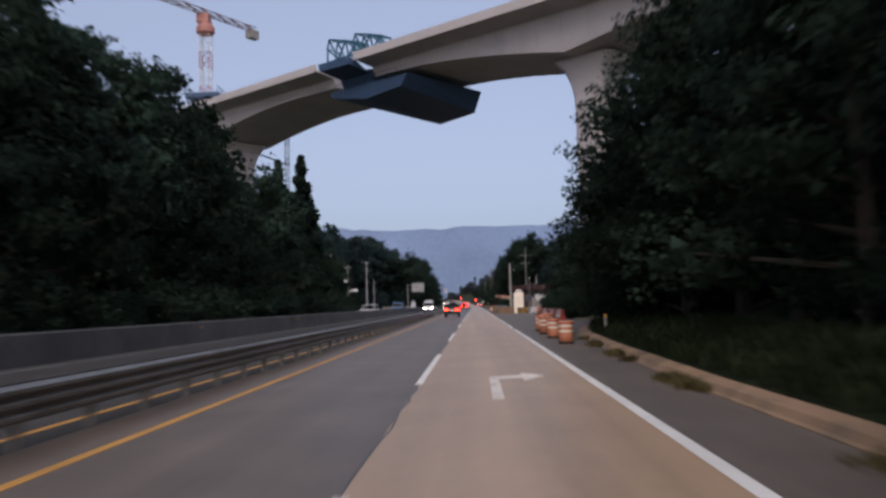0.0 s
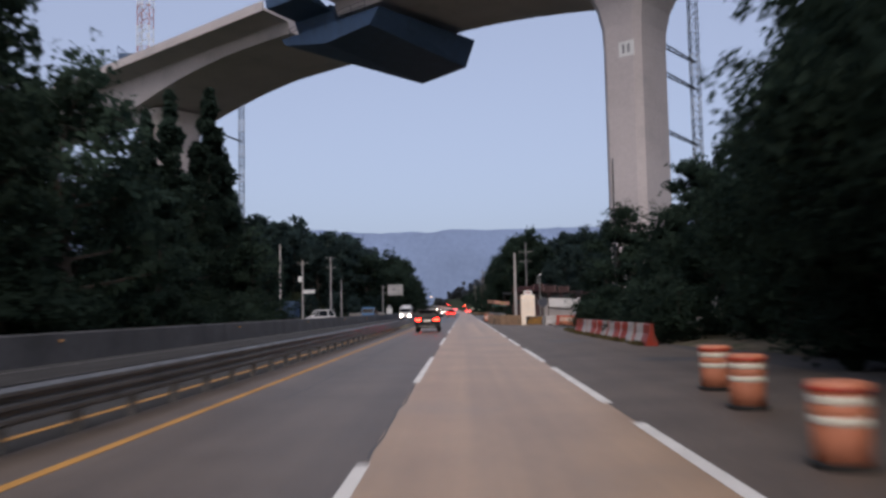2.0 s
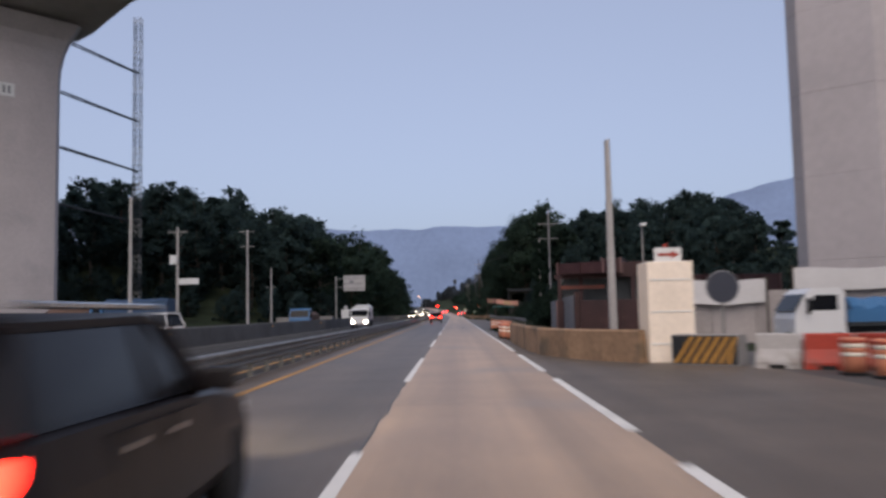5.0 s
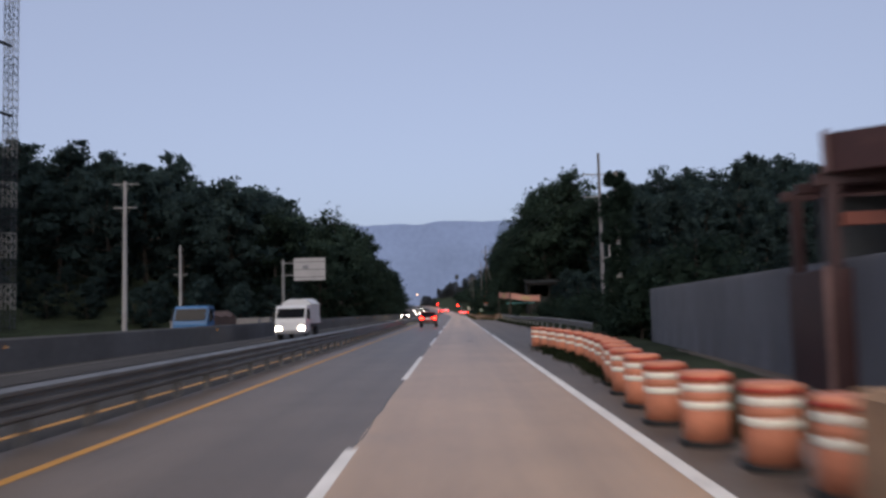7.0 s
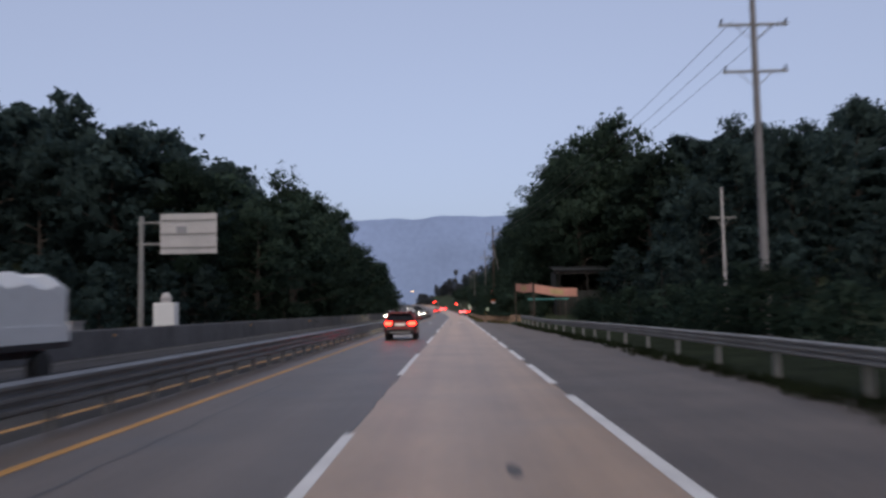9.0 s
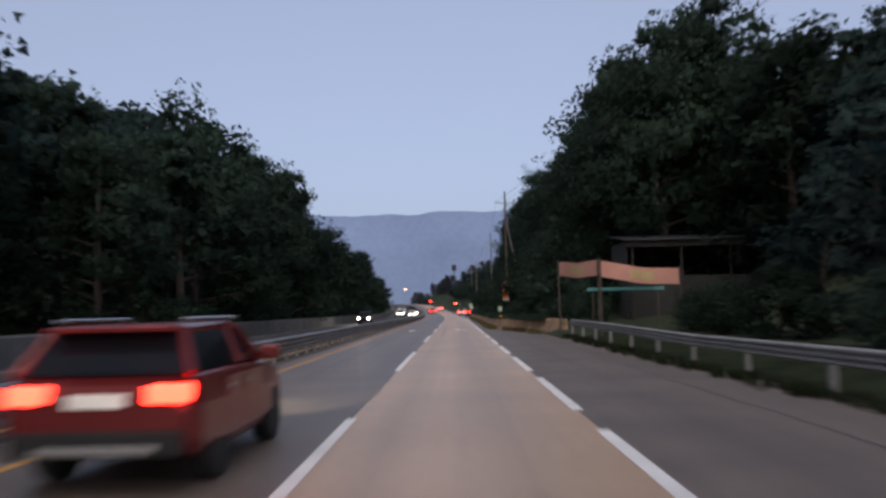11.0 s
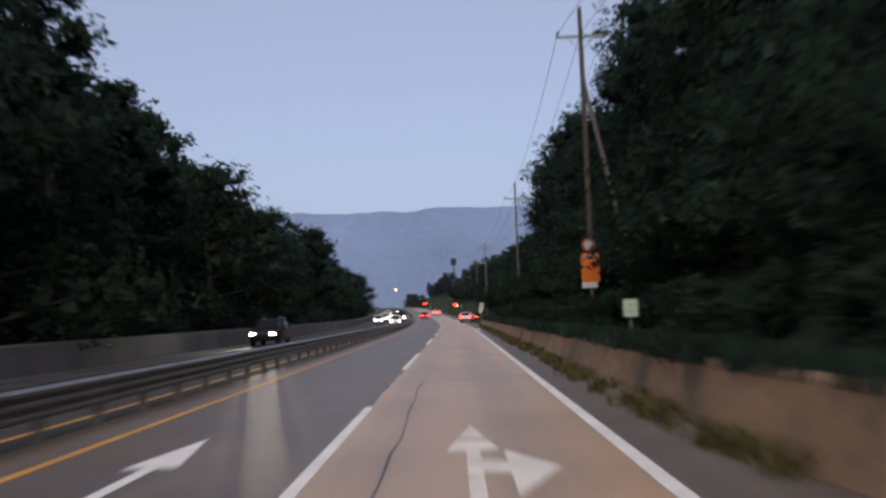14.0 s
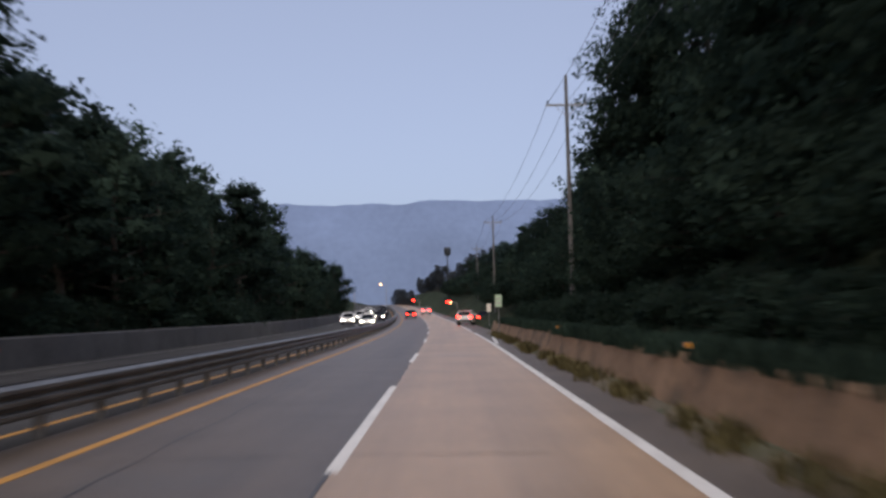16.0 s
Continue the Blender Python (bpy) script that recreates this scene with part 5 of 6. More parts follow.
# ---- hoarding and steel stock of the building site ----
hoard = tagged(new("site_hoarding"), "long grey corrugated steel hoarding round the building site", "fence")
def hoarding_panel():
    bm = bmesh.new()
    prof = []
    n = 16
    for i in range(n):
        u = -1.0 + 2.0 * i / n
        prof += [(u, 0.0 if i % 2 else 0.035), (u + 2.0 / n, 0.0 if i % 2 else 0.035)]
    for z0, z1 in ((0, 1),):
        lo = [bm.verts.new((d, u, 0.0)) for u, d in prof]
        hi = [bm.verts.new((d, u, 2.0)) for u, d in prof]
        for i in range(len(prof) - 1):
            bm.faces.new((lo[i], lo[i + 1], hi[i + 1], hi[i]))
    return bm
pm = None
pp = None
HA, HB = Vector((7.3, 139.0, 0)), Vector((10.2, 176.0, 0))
hd = (HB - HA).normalized()
h_turn = -math.atan2(hd.x, hd.y)
n_h = int((HB - HA).length / 2.02)
for i in range(n_h):
    c = HA + hd * (2.02 * i + 1.01)
    if pm is None:
        o = part("panel", hoarding_panel(), "hoarding", hoard)
        pm = o.data
    else:
        o = new("panel", pm)
        o.parent = hoard
    o.location = c
    o.rotation_euler.z = h_turn
    o.scale = (1, 1, 1.19)
    if pp is None:
        bm = bmesh.new()
        cyl(bm, (0, 0, 0), (0, 0, 2.35), 0.035, 0.035, 8)
        q = part("post", bm, "steel", hoard)
        pp = q.data
    else:
        q = new("post", pp)
        q.parent = hoard
    q.location = c - hd * 1.01 + Vector((0.1, 0, -0.05))
for z in (0.5, 2.1):
    bm = bmesh.new()
    cyl(bm, HA + Vector((0.08, 0, z)), HB + Vector((0.08, 0, z)), 0.025, 0.025, 8)
    part("rail", bm, "steel", hoard)
rust = thing("steel_column", 7.25, 138.7, 0, "rusty steel column standing at the end of the hoarding", "column")
bm = bmesh.new()
for a, b in ((-0.15, -0.13), (0.13, 0.15)):
    box(bm, a, -0.15, -0.05, b, 0.15, 2.5)
box(bm, -0.13, -0.01, -0.05, 0.13, 0.01, 2.5)
part("section", bm, "red_steel", rust)


def steel_box(x, y, z, lx, ly, lz, label, rz=0.0):
    """A red steel form box with ribs and end plates."""
    t = thing("steel_form", x, y, z, label, "steel form", "red steel forms", rz)
    bm = bmesh.new()
    box(bm, -lx / 2, -ly / 2, 0, lx / 2, ly / 2, lz, 0.03)
    part("box", bm, "red_steel", t)
    n = max(2, int(lx / 1.4))
    for i in range(n + 1):
        u = -lx / 2 + lx * i / n
        bm = bmesh.new()
        box(bm, u - 0.05, -ly / 2 - 0.10, 0, u + 0.05, -ly / 2 - 0.002, lz + 0.04)
        part("rib", bm, "flange" if i in (0, n) else "red_steel", t)
    return t
# two lower tiers, the upper one open like a rack, then the girders laid on top
stock_label = "red-primed steel bridge forms stacked behind the hoarding"
steel_box(12.2, 152.6, 0.0, 8.4, 2.6, 2.2, stock_label, -8)
rack = thing("steel_rack", 12.2, 152.6, 2.2, "open rack of rusty red steel beams and posts", "steel rack", rz=-8)
for u in (-4.0, -2.6, -0.8, 0.7, 2.3, 4.0):
    for v in (-1.2, 1.2):
        bm = bmesh.new()
        box(bm, u - 0.11, v - 0.11, 0, u + 0.11, v + 0.11, 1.5, 0.01)
        part("post", bm, "red_steel", rack)
for v in (-1.2, 0.0, 1.2):
    bm = bmesh.new()
    box(bm, -4.3, v - 0.1, 1.5, 4.3, v + 0.1, 1.7, 0.01)
    part("beam", bm, "red_steel", rack)
bm = bmesh.new()
box(bm, -3.9, -1.45, 0.75, -1.1, -1.32, 0.98, 0.01)
part("brace", bm, "rust_beam", rack)
# Dark sheet added behind the posts for the shade in the rack's gaps.
bm = bmesh.new()
box(bm, -3.8, 0.2, 0.0, 3.9, 0.5, 1.45, 0.02)
part("back_panel", bm, "dark", rack)
steel_box(9.75, 151.3, 3.9, 3.4, 1.5, 0.72, "long red steel girder with pale end plates on the stack", -40)
for x, y, lx, lz, rz in ((11.7, 152.0, 1.2, 1.0, -20), (13.1, 152.3, 1.5, 0.75, -14), (14.9, 152.6, 1.3, 0.66, -10)):
    steel_box(x, y, 3.9, lx, 2.2, lz, "short red steel box on the stack", rz)
steel_box(21.5, 160.0, 0.0, 8.0, 2.6, 2.2, stock_label, 12)
steel_box(21.5, 160.0, 2.2, 7.6, 2.4, 1.8, stock_label, 12)

# ---- vehicles ----
def wheels(t, xs_w, ys_w, r, width):
    for y in ys_w:
        for x in xs_w:
            bm = bmesh.new()
            m = Matrix.Translation((x, y, r)) @ Matrix.Rotation(math.pi / 2, 4, "Y")
            lathe(bm, [(r * 0.62, -width / 2), (r * 0.93, -width / 2), (r, -width * 0.35), (r, width * 0.35), (r * 0.93, width / 2), (r * 0.62, width / 2)], 20, m)
            w = part("tyre", bm, "black", t)
            bm = bmesh.new()
            lathe(bm, [(r * 0.1, -width * 0.42), (r * 0.60, -width * 0.44), (r * 0.61, width * 0.44), (r * 0.1, width * 0.42)], 12, m)
            part("rim", bm, "chrome", w)


def make_car(name, x, y, rz, paint, label, category, L=4.6, W=1.86, H=1.66, suv=True, lit="rear", beam=False):
    """A car whose rear is at -y and front at +y, in its own axes; body, glass, lamps and wheels."""
    t = thing(name, x, y, rise(y), label, category, "", rz)
    hw, yb, yf = W / 2, -L / 2, L / 2
    belt, sill = (1.10 if suv else 0.94), (0.34 if suv else 0.26)
    bm = bmesh.new()
    st = [(yb, 0.86, sill + 0.18, belt - 0.22), (yb + 0.06, 0.95, sill + 0.08, belt - 0.10), (yb + 0.25, 1.0, sill, belt), (yb + 1.2, 1.0, sill - 0.06, belt), (0.3, 1.0, sill - 0.06, belt - 0.01), (yf - 1.2, 0.99, sill - 0.04, belt - 0.06), (yf - 0.45, 0.95, sill, belt - 0.16), (yf - 0.1, 0.86, sill + 0.05, belt - 0.28), (yf, 0.74, sill + 0.12, belt - 0.38)]
    rings = []
    for yy, k, zl, zh in st:
        w = hw * k
        zm = zl + (zh - zl) * 0.62
        rings.append([Vector(p) for p in [(-w * 0.93, yy, zl), (-w, yy, zl + 0.12), (-w, yy, zm), (-w * 0.96, yy, zh - 0.04), (-w * 0.86, yy, zh), (w * 0.86, yy, zh), (w * 0.96, yy, zh - 0.04), (w, yy, zm), (w, yy, zl + 0.12), (w * 0.93, yy, zl)]])
    loft(bm, rings)
    body = part("body", bm, paint, t, smooth=False)
    # cabin: glass hull with painted roof and pillars
    r_y0, r_y1 = yb + (0.50 if suv else 0.95), 0.42
    b_y0, b_y1 = yb + (0.16 if suv else 0.42), 1.02
    base = [(-hw * 0.90, b_y0, belt - 0.01), (hw * 0.90, b_y0, belt - 0.01), (hw * 0.92, b_y1 - 0.5, belt - 0.01), (hw * 0.78, b_y1, belt - 0.02), (-hw * 0.78, b_y1, belt - 0.02), (-hw * 0.92, b_y1 - 0.5, belt - 0.01)]
    roof = [(-hw * 0.70, r_y0, H - 0.08), (hw * 0.70, r_y0, H - 0.08), (hw * 0.74, r_y1 - 0.5, H - 0.05), (hw * 0.66, r_y1, H - 0.10), (-hw * 0.66, r_y1, H - 0.10), (-hw * 0.74, r_y1 - 0.5, H - 0.05)]
    bm = bmesh.new()
    loft(bm, [[Vector(p) for p in base], [Vector(p) for p in roof]])
    part("cabin", bm, "car_glass", t)
    for i, nm in ((0, "rear_window"), (1, "side_window"), (2, "quarter_window"), (3, "windscreen"), (4, "quarter_window"), (5, "side_window")):
        a, b, c, d = Vector(base[i]), Vector(base[(i + 1) % 6]), Vector(roof[(i + 1) % 6]), Vector(roof[i])
        mid = (a + b + c + d) / 4
        nrm = (b - a).cross(d - a).normalized() * 0.006
        q = [mid + (p - mid) * 0.88 + nrm for p in (a, b, c, d)]
        bm = bmesh.new()
        loft(bm, [[p - nrm * 1.5 for p in q], q])
        part(nm, bm, "car_glass", t)
    bm = bmesh.new()
    top = [(p[0] * 0.9, p[1] * (0.95 if p[1] > 0 else 0.97), H) for p in roof]
    loft(bm, [[Vector((p[0] * 1.03, p[1], p[2] - 0.02)) for p in roof], [Vector((p[0] * 1.03, p[1], p[2] + 0.03)) for p in roof], [Vector(p) for p in top]])
    part("roof", bm, paint, t)
    for a, b in list(zip(base, roof)) + [((sx * hw * 0.91, -0.35, belt), (sx * hw * 0.73, -0.35, H - 0.06)) for sx in (-1, 1)]:
        bm = bmesh.new()
        cyl(bm, a, b, 0.055, 0.045, 6)
        part("pillar", bm, paint, t)
    if suv:
        bm = bmesh.new()
        box(bm, -hw * 0.66, r_y0 - 0.22, H - 0.07, hw * 0.66, r_y0 + 0.06, H - 0.015, 0.02)
        part("roof_spoiler", bm, paint, t)
        for sx in (-1, 1):
            bm = bmesh.new()
            cyl(bm, (sx * hw * 0.70, r_y0 + 0.1, H + 0.04), (sx * hw * 0.70, r_y1 - 0.2, H + 0.04), 0.022, 0.022, 6)
            part("roof_rail", bm, "chrome", t)
    # rear
    bm = bmesh.new()
    box(bm, -hw * 0.88, yb - 0.05, sill + 0.02, hw * 0.88, yb + 0.12, sill + 0.26, 0.05)
    part("rear_bumper", bm, "black", t)
    bm = bmesh.new()
    box(bm, -hw * 0.62, yb - 0.065, sill + 0.05, hw * 0.62, yb - 0.03, sill + 0.13, 0.015)
    part("skid_plate", bm, "steel", t)
    bm = bmesh.new()
    box(bm, -0.27, yb - 0.015, belt - 0.30, 0.27, yb + 0.02, belt - 0.17, 0.006)
    part("number_plate", bm, "plate", t)
    for sx in (-1, 1):
        bm = bmesh.new()
        box(bm, sx * hw * 0.50, yb - 0.012, belt - 0.27, sx * hw * 0.94, yb + 0.20, belt - 0.09, 0.05)
        part("tail_light", bm, "tail_light" if lit == "rear" else "red_plastic", t)
        bm = bmesh.new()
        box(bm, sx * hw * 0.48, yf - 0.22, belt - 0.42, sx * hw * 0.84, yf - 0.02, belt - 0.28, 0.03)
        part("headlight", bm, "head_light" if lit == "front" else "white_metal", t)
        bm = bmesh.new()
        box(bm, sx * hw * 0.95, 0.50, belt - 0.02, sx * (hw + 0.2), 0.64, belt + 0.15, 0.04)
        part("mirror", bm, paint, t)
        for a, b in ((-1.05, -0.40), (-0.30, 0.55)):
            bm = bmesh.new()
            box(bm, sx * hw * 0.992, a, sill + 0.12, sx * (hw * 1.004), b, belt - 0.1, 0.003)
            d = part("door", bm, paint, t)
            bm = bmesh.new()
            box(bm, sx * hw * 1.004, a + 0.05, belt - 0.22, sx * hw * 1.02, a + 0.22, belt - 0.18)
            part("handle", bm, "chrome", d)
    wheels(t, (-hw + 0.13, hw - 0.13), (yb + 0.92, yf - 0.92), 0.36 if suv else 0.32, 0.23)
    if beam:
        for sx in (-1, 1):
            la = new("headlamp_beam", bpy.data.lights.new("headlamp_beam", "SPOT"))
            la.data.energy, la.data.spot_size, la.data.spot_blend, la.data.color, la.data.shadow_soft_size = 550, radians(50), 0.8, (1.0, 0.88, 0.70), 0.06
            la.parent = t
            la.matrix_basis = look((sx * hw * 0.66, yf + 0.05, belt - 0.35), (sx * hw * 0.66, yf + 20, 0.0))
    return t


make_car("suv", -1.62, 103.0, 0, "car_dark", "dark SUV with lit tail lights in the outer lane", "car", beam=True)
make_car("car", -1.65, 224.0, 0, "car_red", "dark red hatchback with lit tail lights in the outer lane", "car", 4.3, 1.8, 1.55, beam=True)
make_car("car", -1.9 + bend(452), 452.0, 3, "car_dark", "small dark car with lit tail lights far ahead", "car", 4.5, 1.82, 1.45, False)
make_car("car", 4.3 + bend(402), 402.0, -6, "car_white", "pale car braking in the exit lane", "car", 4.6, 1.85, 1.6)
make_car("car", 7.2 + bend(410), 410.0, -10, "car_dark", "dark car braking in the exit lane", "car", 4.6, 1.85, 1.5, False)
make_car("car", 8.9 + bend(424), 424.0, -14, "car_red", "red car braking in the exit lane", "car", 4.5, 1.82, 1.5, False)
make_car("car", 1.8 + bend(480), 480.0, 4, "car_white", "pale car with lit tail lights far ahead", "car", 4.5, 1.82, 1.5)
make_car("car", -10.4, 326.0, 180, "car_dark", "dark oncoming car with bright headlights", "car", 4.7, 1.87, 1.7, True, "front", True)
make_car("car", -6.9 + bend(405), 405.0, 183, "car_white", "oncoming pale car with bright headlights", "car", 4.6, 1.85, 1.5, False, "front", True)
for i, (u, y) in enumerate(((-10.4, 420), (-6.8, 432), (-10.3, 446), (-7.0, 458), (-10.4, 470), (-6.9, 484), (-10.4, 498), (-7.0, 514))):
    make_car("car", u + bend(y), y, 185, ("car_white", "car_dark")[i % 2], "oncoming car in a line with headlights on", "car", 4.6, 1.85, 1.55, bool(i % 2), "front")


make_car("van", -18.4, 151.0, 68, "car_white", "white van parked in the yard behind the wall", "van", 4.3, 1.75, 1.95, True, "")


def make_truck(name, x, y, rz, cab_mat, load, label, L=7.2, W=2.2, H=2.5, lit="", fill=1.0):
    """A light lorry facing +y: cab, bed and load."""
    t = thing(name, x, y, 0, label, "truck", "", rz)
    hw = W / 2
    yf = L / 2
    bm = bmesh.new()
    pr = [(yf - 1.75, 0.55), (yf - 1.75, H - 0.12), (yf - 1.55, H), (yf - 0.65, H - 0.02), (yf - 0.45, H - 0.15), (yf - 0.06, 1.35), (yf, 1.15), (yf, 0.45), (yf - 0.3, 0.4)]
    loft(bm, [[Vector((u * hw, a, b if k else b)) for a, b in pr] for u, k in ((-1, 0), (-0.97, 1), (0.97, 1), (1, 0))])
    part("cab", bm, cab_mat, t)
    bm = bmesh.new()
    pts = [(yf - 0.42, H - 0.22), (yf - 0.05, 1.42), (yf - 0.03, 1.42), (yf - 0.40, H - 0.22)]
    loft(bm, [[Vector((u * hw * 0.9, a + 0.03, b)) for a, b in pts] for u in (-1, 1)])
    part("windscreen", bm, "car_glass", t)
    for sx in (-1, 1):
        bm = bmesh.new()
        pts = [(yf - 1.5, 1.42), (yf - 1.5, H - 0.25), (yf - 0.72, H - 0.25), (yf - 0.40, 1.42)]
        loft(bm, [[Vector((sx * hw * u, a, b)) for a, b in pts] for u in ((0.99, 1.006) if sx > 0 else (1.006, 0.99))])
        part("side_window", bm, "car_glass", t)
        bm = bmesh.new()
        box(bm, sx * (hw + 0.05), yf - 0.5, 1.3, sx * (hw + 0.22), yf - 0.40, 1.85, 0.03)
        part("mirror", bm, "black", t)
        bm = bmesh.new()
        box(bm, sx * hw * 0.58, yf - 0.02, 0.62, sx * hw * 0.92, yf + 0.03, 0.86, 0.02)
        part("headlight", bm, "head_light" if lit else "white_metal", t)
    bm = bmesh.new()
    box(bm, -hw * 0.95, yf - 0.2, 0.38, hw * 0.95, yf + 0.06, 0.6, 0.03)
    part("bumper", bm, "sign_bar", t)
    bm = bmesh.new()
    box(bm, -0.42, -L / 2 + 0.1, 0.62, 0.42, yf - 1.8, 0.82)
    part("chassis", bm, "dark", t)
    bm = bmesh.new()
    box(bm, -hw, -L / 2, 0.85, hw, yf - 1.85, 1.0, 0.01)
    part("bed", bm, "dark", t)
    for sx in (-1, 1):
        bm = bmesh.new()
        box(bm, sx * (hw - 0.04), -L / 2, 1.0, sx * hw, yf - 1.85, 1.42, 0.01)
        part("side_board", bm, load[1] if load else cab_mat, t)
    if load:
        z1, m = load
        bm = bmesh.new()
        rr = []
        n = 9
        for i in range(n):
            yy = yf - 2.0 + (L - 2.1) * fill * (i / (n - 1) - 1)
            s = 0.08 * math.sin(i * 1.9)
            rr.append([Vector(p) for p in [(-hw * 0.95, yy, 1.0), (-hw * 0.97, yy, z1 - 0.3 + s), (-hw * 0.6, yy, z1 + s), (hw * 0.6, yy, z1 - s), (hw * 0.97, yy, z1 - 0.3), (hw * 0.95, yy, 1.0)]])
        loft(bm, rr)
        part("load", bm, m, t)
    wheels(t, (-hw + 0.15, hw - 0.15), (-L / 2 + 1.3, yf - 0.95), 0.40, 0.26)
    return t


make_truck("truck", 15.7, 127.0, 91, "car_white", (1.8, "truck_blue"), "small white-cab lorry with a blue load parked in the site", 5.8, 1.8, 2.2, fill=0.55)
make_truck("truck", -9.6, 194.5, 180, "car_white", (2.65, "white_metal"), "white oncoming lorry with its headlights on", 6.0, 2.0, 2.25, "front")
make_truck("truck", -16.7, 196.8, 180, "truck_blue", (1.95, "tarp_brown"), "blue lorry with a brown load parked behind the wall", 7.6, 2.3, 2.4)
make_truck("truck", -32.0, 183.0, 80, "truck_blue", (3.6, "blue_steel"), "large blue lorry parked among the poles of the yard", 9.0, 2.5, 3.0)
def crate(x, y, z, lx, ly, lz, m, name, label, category, rz=0):
    t = thing(name, x, y, z, label, category, "", rz)
    bm = bmesh.new()
    box(bm, -lx / 2, -ly / 2, 0, lx / 2, ly / 2, lz, 0.04)
    part("body", bm, m, t)
    for i in range(7):
        bm = bmesh.new()
        u = -lx / 2 + lx * (i + 0.5) / 7
        box(bm, u - 0.04, -ly / 2 - 0.03, 0.08, u + 0.04, -ly / 2 - 0.001, lz - 0.08)
        part("rib", bm, m, t)
    bm = bmesh.new()
    box(bm, -lx / 2 - 0.06, -ly / 2 - 0.06, lz, lx / 2 + 0.06, ly / 2 + 0.06, lz + 0.08, 0.02)
    part("lid", bm, m, t)
    return t
crate(25.5, 128.6, 0, 5.8, 2.4, 2.3, "white_metal", "site_container", "pale site container beside the pier", "container")
crate(31.0, 126.0, 0, 6.0, 2.4, 2.2, "concrete", "site_container", "grey site container beside the pier", "container")
crate(-18.5, 214.0, 0, 5.2, 1.2, 1.35, "concrete", "concrete_block", "row of pale concrete blocks behind the wall", "block")
crate(-18.0, 203.6, 0, 7.0, 1.0, 1.3, "concrete", "concrete_block", "row of pale concrete blocks behind the wall", "block")
def heap(x, y, r, h, m, name, label, category):
    t = thing(name, x, y, land(x, y) - 0.1, label, category)
    bm = bmesh.new()
    n = 14
    rings = []
    for k, (rr, zz) in enumerate(((1.0, 0), (0.86, 0.22), (0.72, 0.5), (0.5, 0.78), (0.3, 0.95), (0.1, 1.0))):
        rings.append([Vector((r * rr * math.cos(6.283 * i / n) * (1 + 0.16 * math.sin(i * 2.3 + k)) + 0.25 * r * zz, r * rr * 0.8 * math.sin(6.283 * i / n), h * zz * (1 + 0.09 * math.sin(i * 1.7 + 2 * k)))) for i in range(n)])
    loft(bm, rings)
    part("cover", bm, m, t, smooth=True)
    bm = bmesh.new()
    lathe(bm, [(r * 0.98, 0.0), (r * 1.02, 0.06), (r * 0.98, 0.1)], 20)
    part("edge_rope", bm, "cable", t)
    return t
heap(-47.0, 200.0, 5.4, 3.7, "tarp_brown", "covered_stockpile", "stockpile under a rusty brown tarpaulin in the yard", "stockpile")
heap(-30.0, 172.0, 2.8, 2.0, "truck_blue", "covered_stockpile", "stockpile under a blue tarpaulin behind the wall", "stockpile")

# fence of pale panels with white cloths at the back of the site entrance
fence = tagged(new("site_fence"), "fence of pale panels behind the site entrance", "fence")
for i in range(8):
    bm = bmesh.new()
    u = 10.3 + 1.85 * i
    box(bm, u, 133.0, 0.05, u + 1.82, 133.05, 2.28, 0.008)
    part("panel", bm, "site_panel", fence)
    bm = bmesh.new()
    cyl(bm, (u - 0.02, 133.1, -0.1), (u - 0.02, 133.1, 2.45), 0.04, 0.04, 8)
    part("post", bm, "steel", fence)
for z in (0.5, 2.1):
    bm = bmesh.new()
    cyl(bm, (10.3, 133.1, z), (25.1, 133.1, z), 0.025, 0.025, 8)
    part("rail", bm, "steel", fence)

# ---- banners and shed at the lay-by ----
def banner(p, q, z0, z1, sag, label, cloth="banner", prints=True, fall=0.0):
    p, q = Vector((*p, 0)), Vector((*q, 0))
    t = tagged(new("banner"), label, "banner")
    t.location = p
    d = q - p
    side = Vector((-d.y, d.x, 0)).normalized() * 0.012
    def sheet(u0, u1, v0, v1, off, name, m, parent):
        bm = bmesh.new()
        g = []
        for i in range(13):
            u = u0 + (u1 - u0) * i / 12
            s = fall * u - sag * 4 * u * (1 - u) + 0.03 * math.sin(9 * u)
            w = side * (6 * math.sin(7 * u + 1))
            g.append([bm.verts.new(d * u + w + side * o + Vector((0, 0, z0 + (z1 - z0) * v + s))) for v in (v0, v1) for o in (off, off + 0.6)])
        for a, b in zip(g, g[1:]):
            for i, j in ((0, 2), (2, 3), (3, 1), (1, 0)):
                bm.faces.new((a[i], a[j], b[j], b[i]))
        return part(name, bm, m, parent)
    c = sheet(0.0, 1.0, 0.0, 1.0, 0.0, "cloth", cloth, t)
    for sg in (-1.4, 1.4) if prints else ():
        sheet(0.36, 0.66, 0.22, 0.80, sg, "print", "banner_patch", c)
    for u in (0.0, 1.0):
        bm = bmesh.new()
        cyl(bm, d * u + Vector((0, 0, -0.1)), d * u + Vector((0, 0, z1 + 0.1 + fall * u)), 0.05, 0.045, 8)
        part("post", bm, "wood", t)
    return t
banner((7.62, 262.3), (8.95, 256.9), 3.40, 4.20, 0.08, "faded red banner tied between two posts, its writing unreadable", fall=-0.22)
banner((9.05, 256.8), (13.4, 258.0), 3.12, 3.95, 0.12, "faded red banner tied between two posts, its writing unreadable", fall=-0.45)
banner((10.7, 132.7), (14.4, 132.7), 1.75, 2.75, 0.04, "white cloth banner tied along the site fence", "cloth_white", False)
banner((15.5, 132.7), (20.8, 132.7), 2.3, 3.2, 0.05, "white cloth banner tied along the site fence", "cloth_white", False)
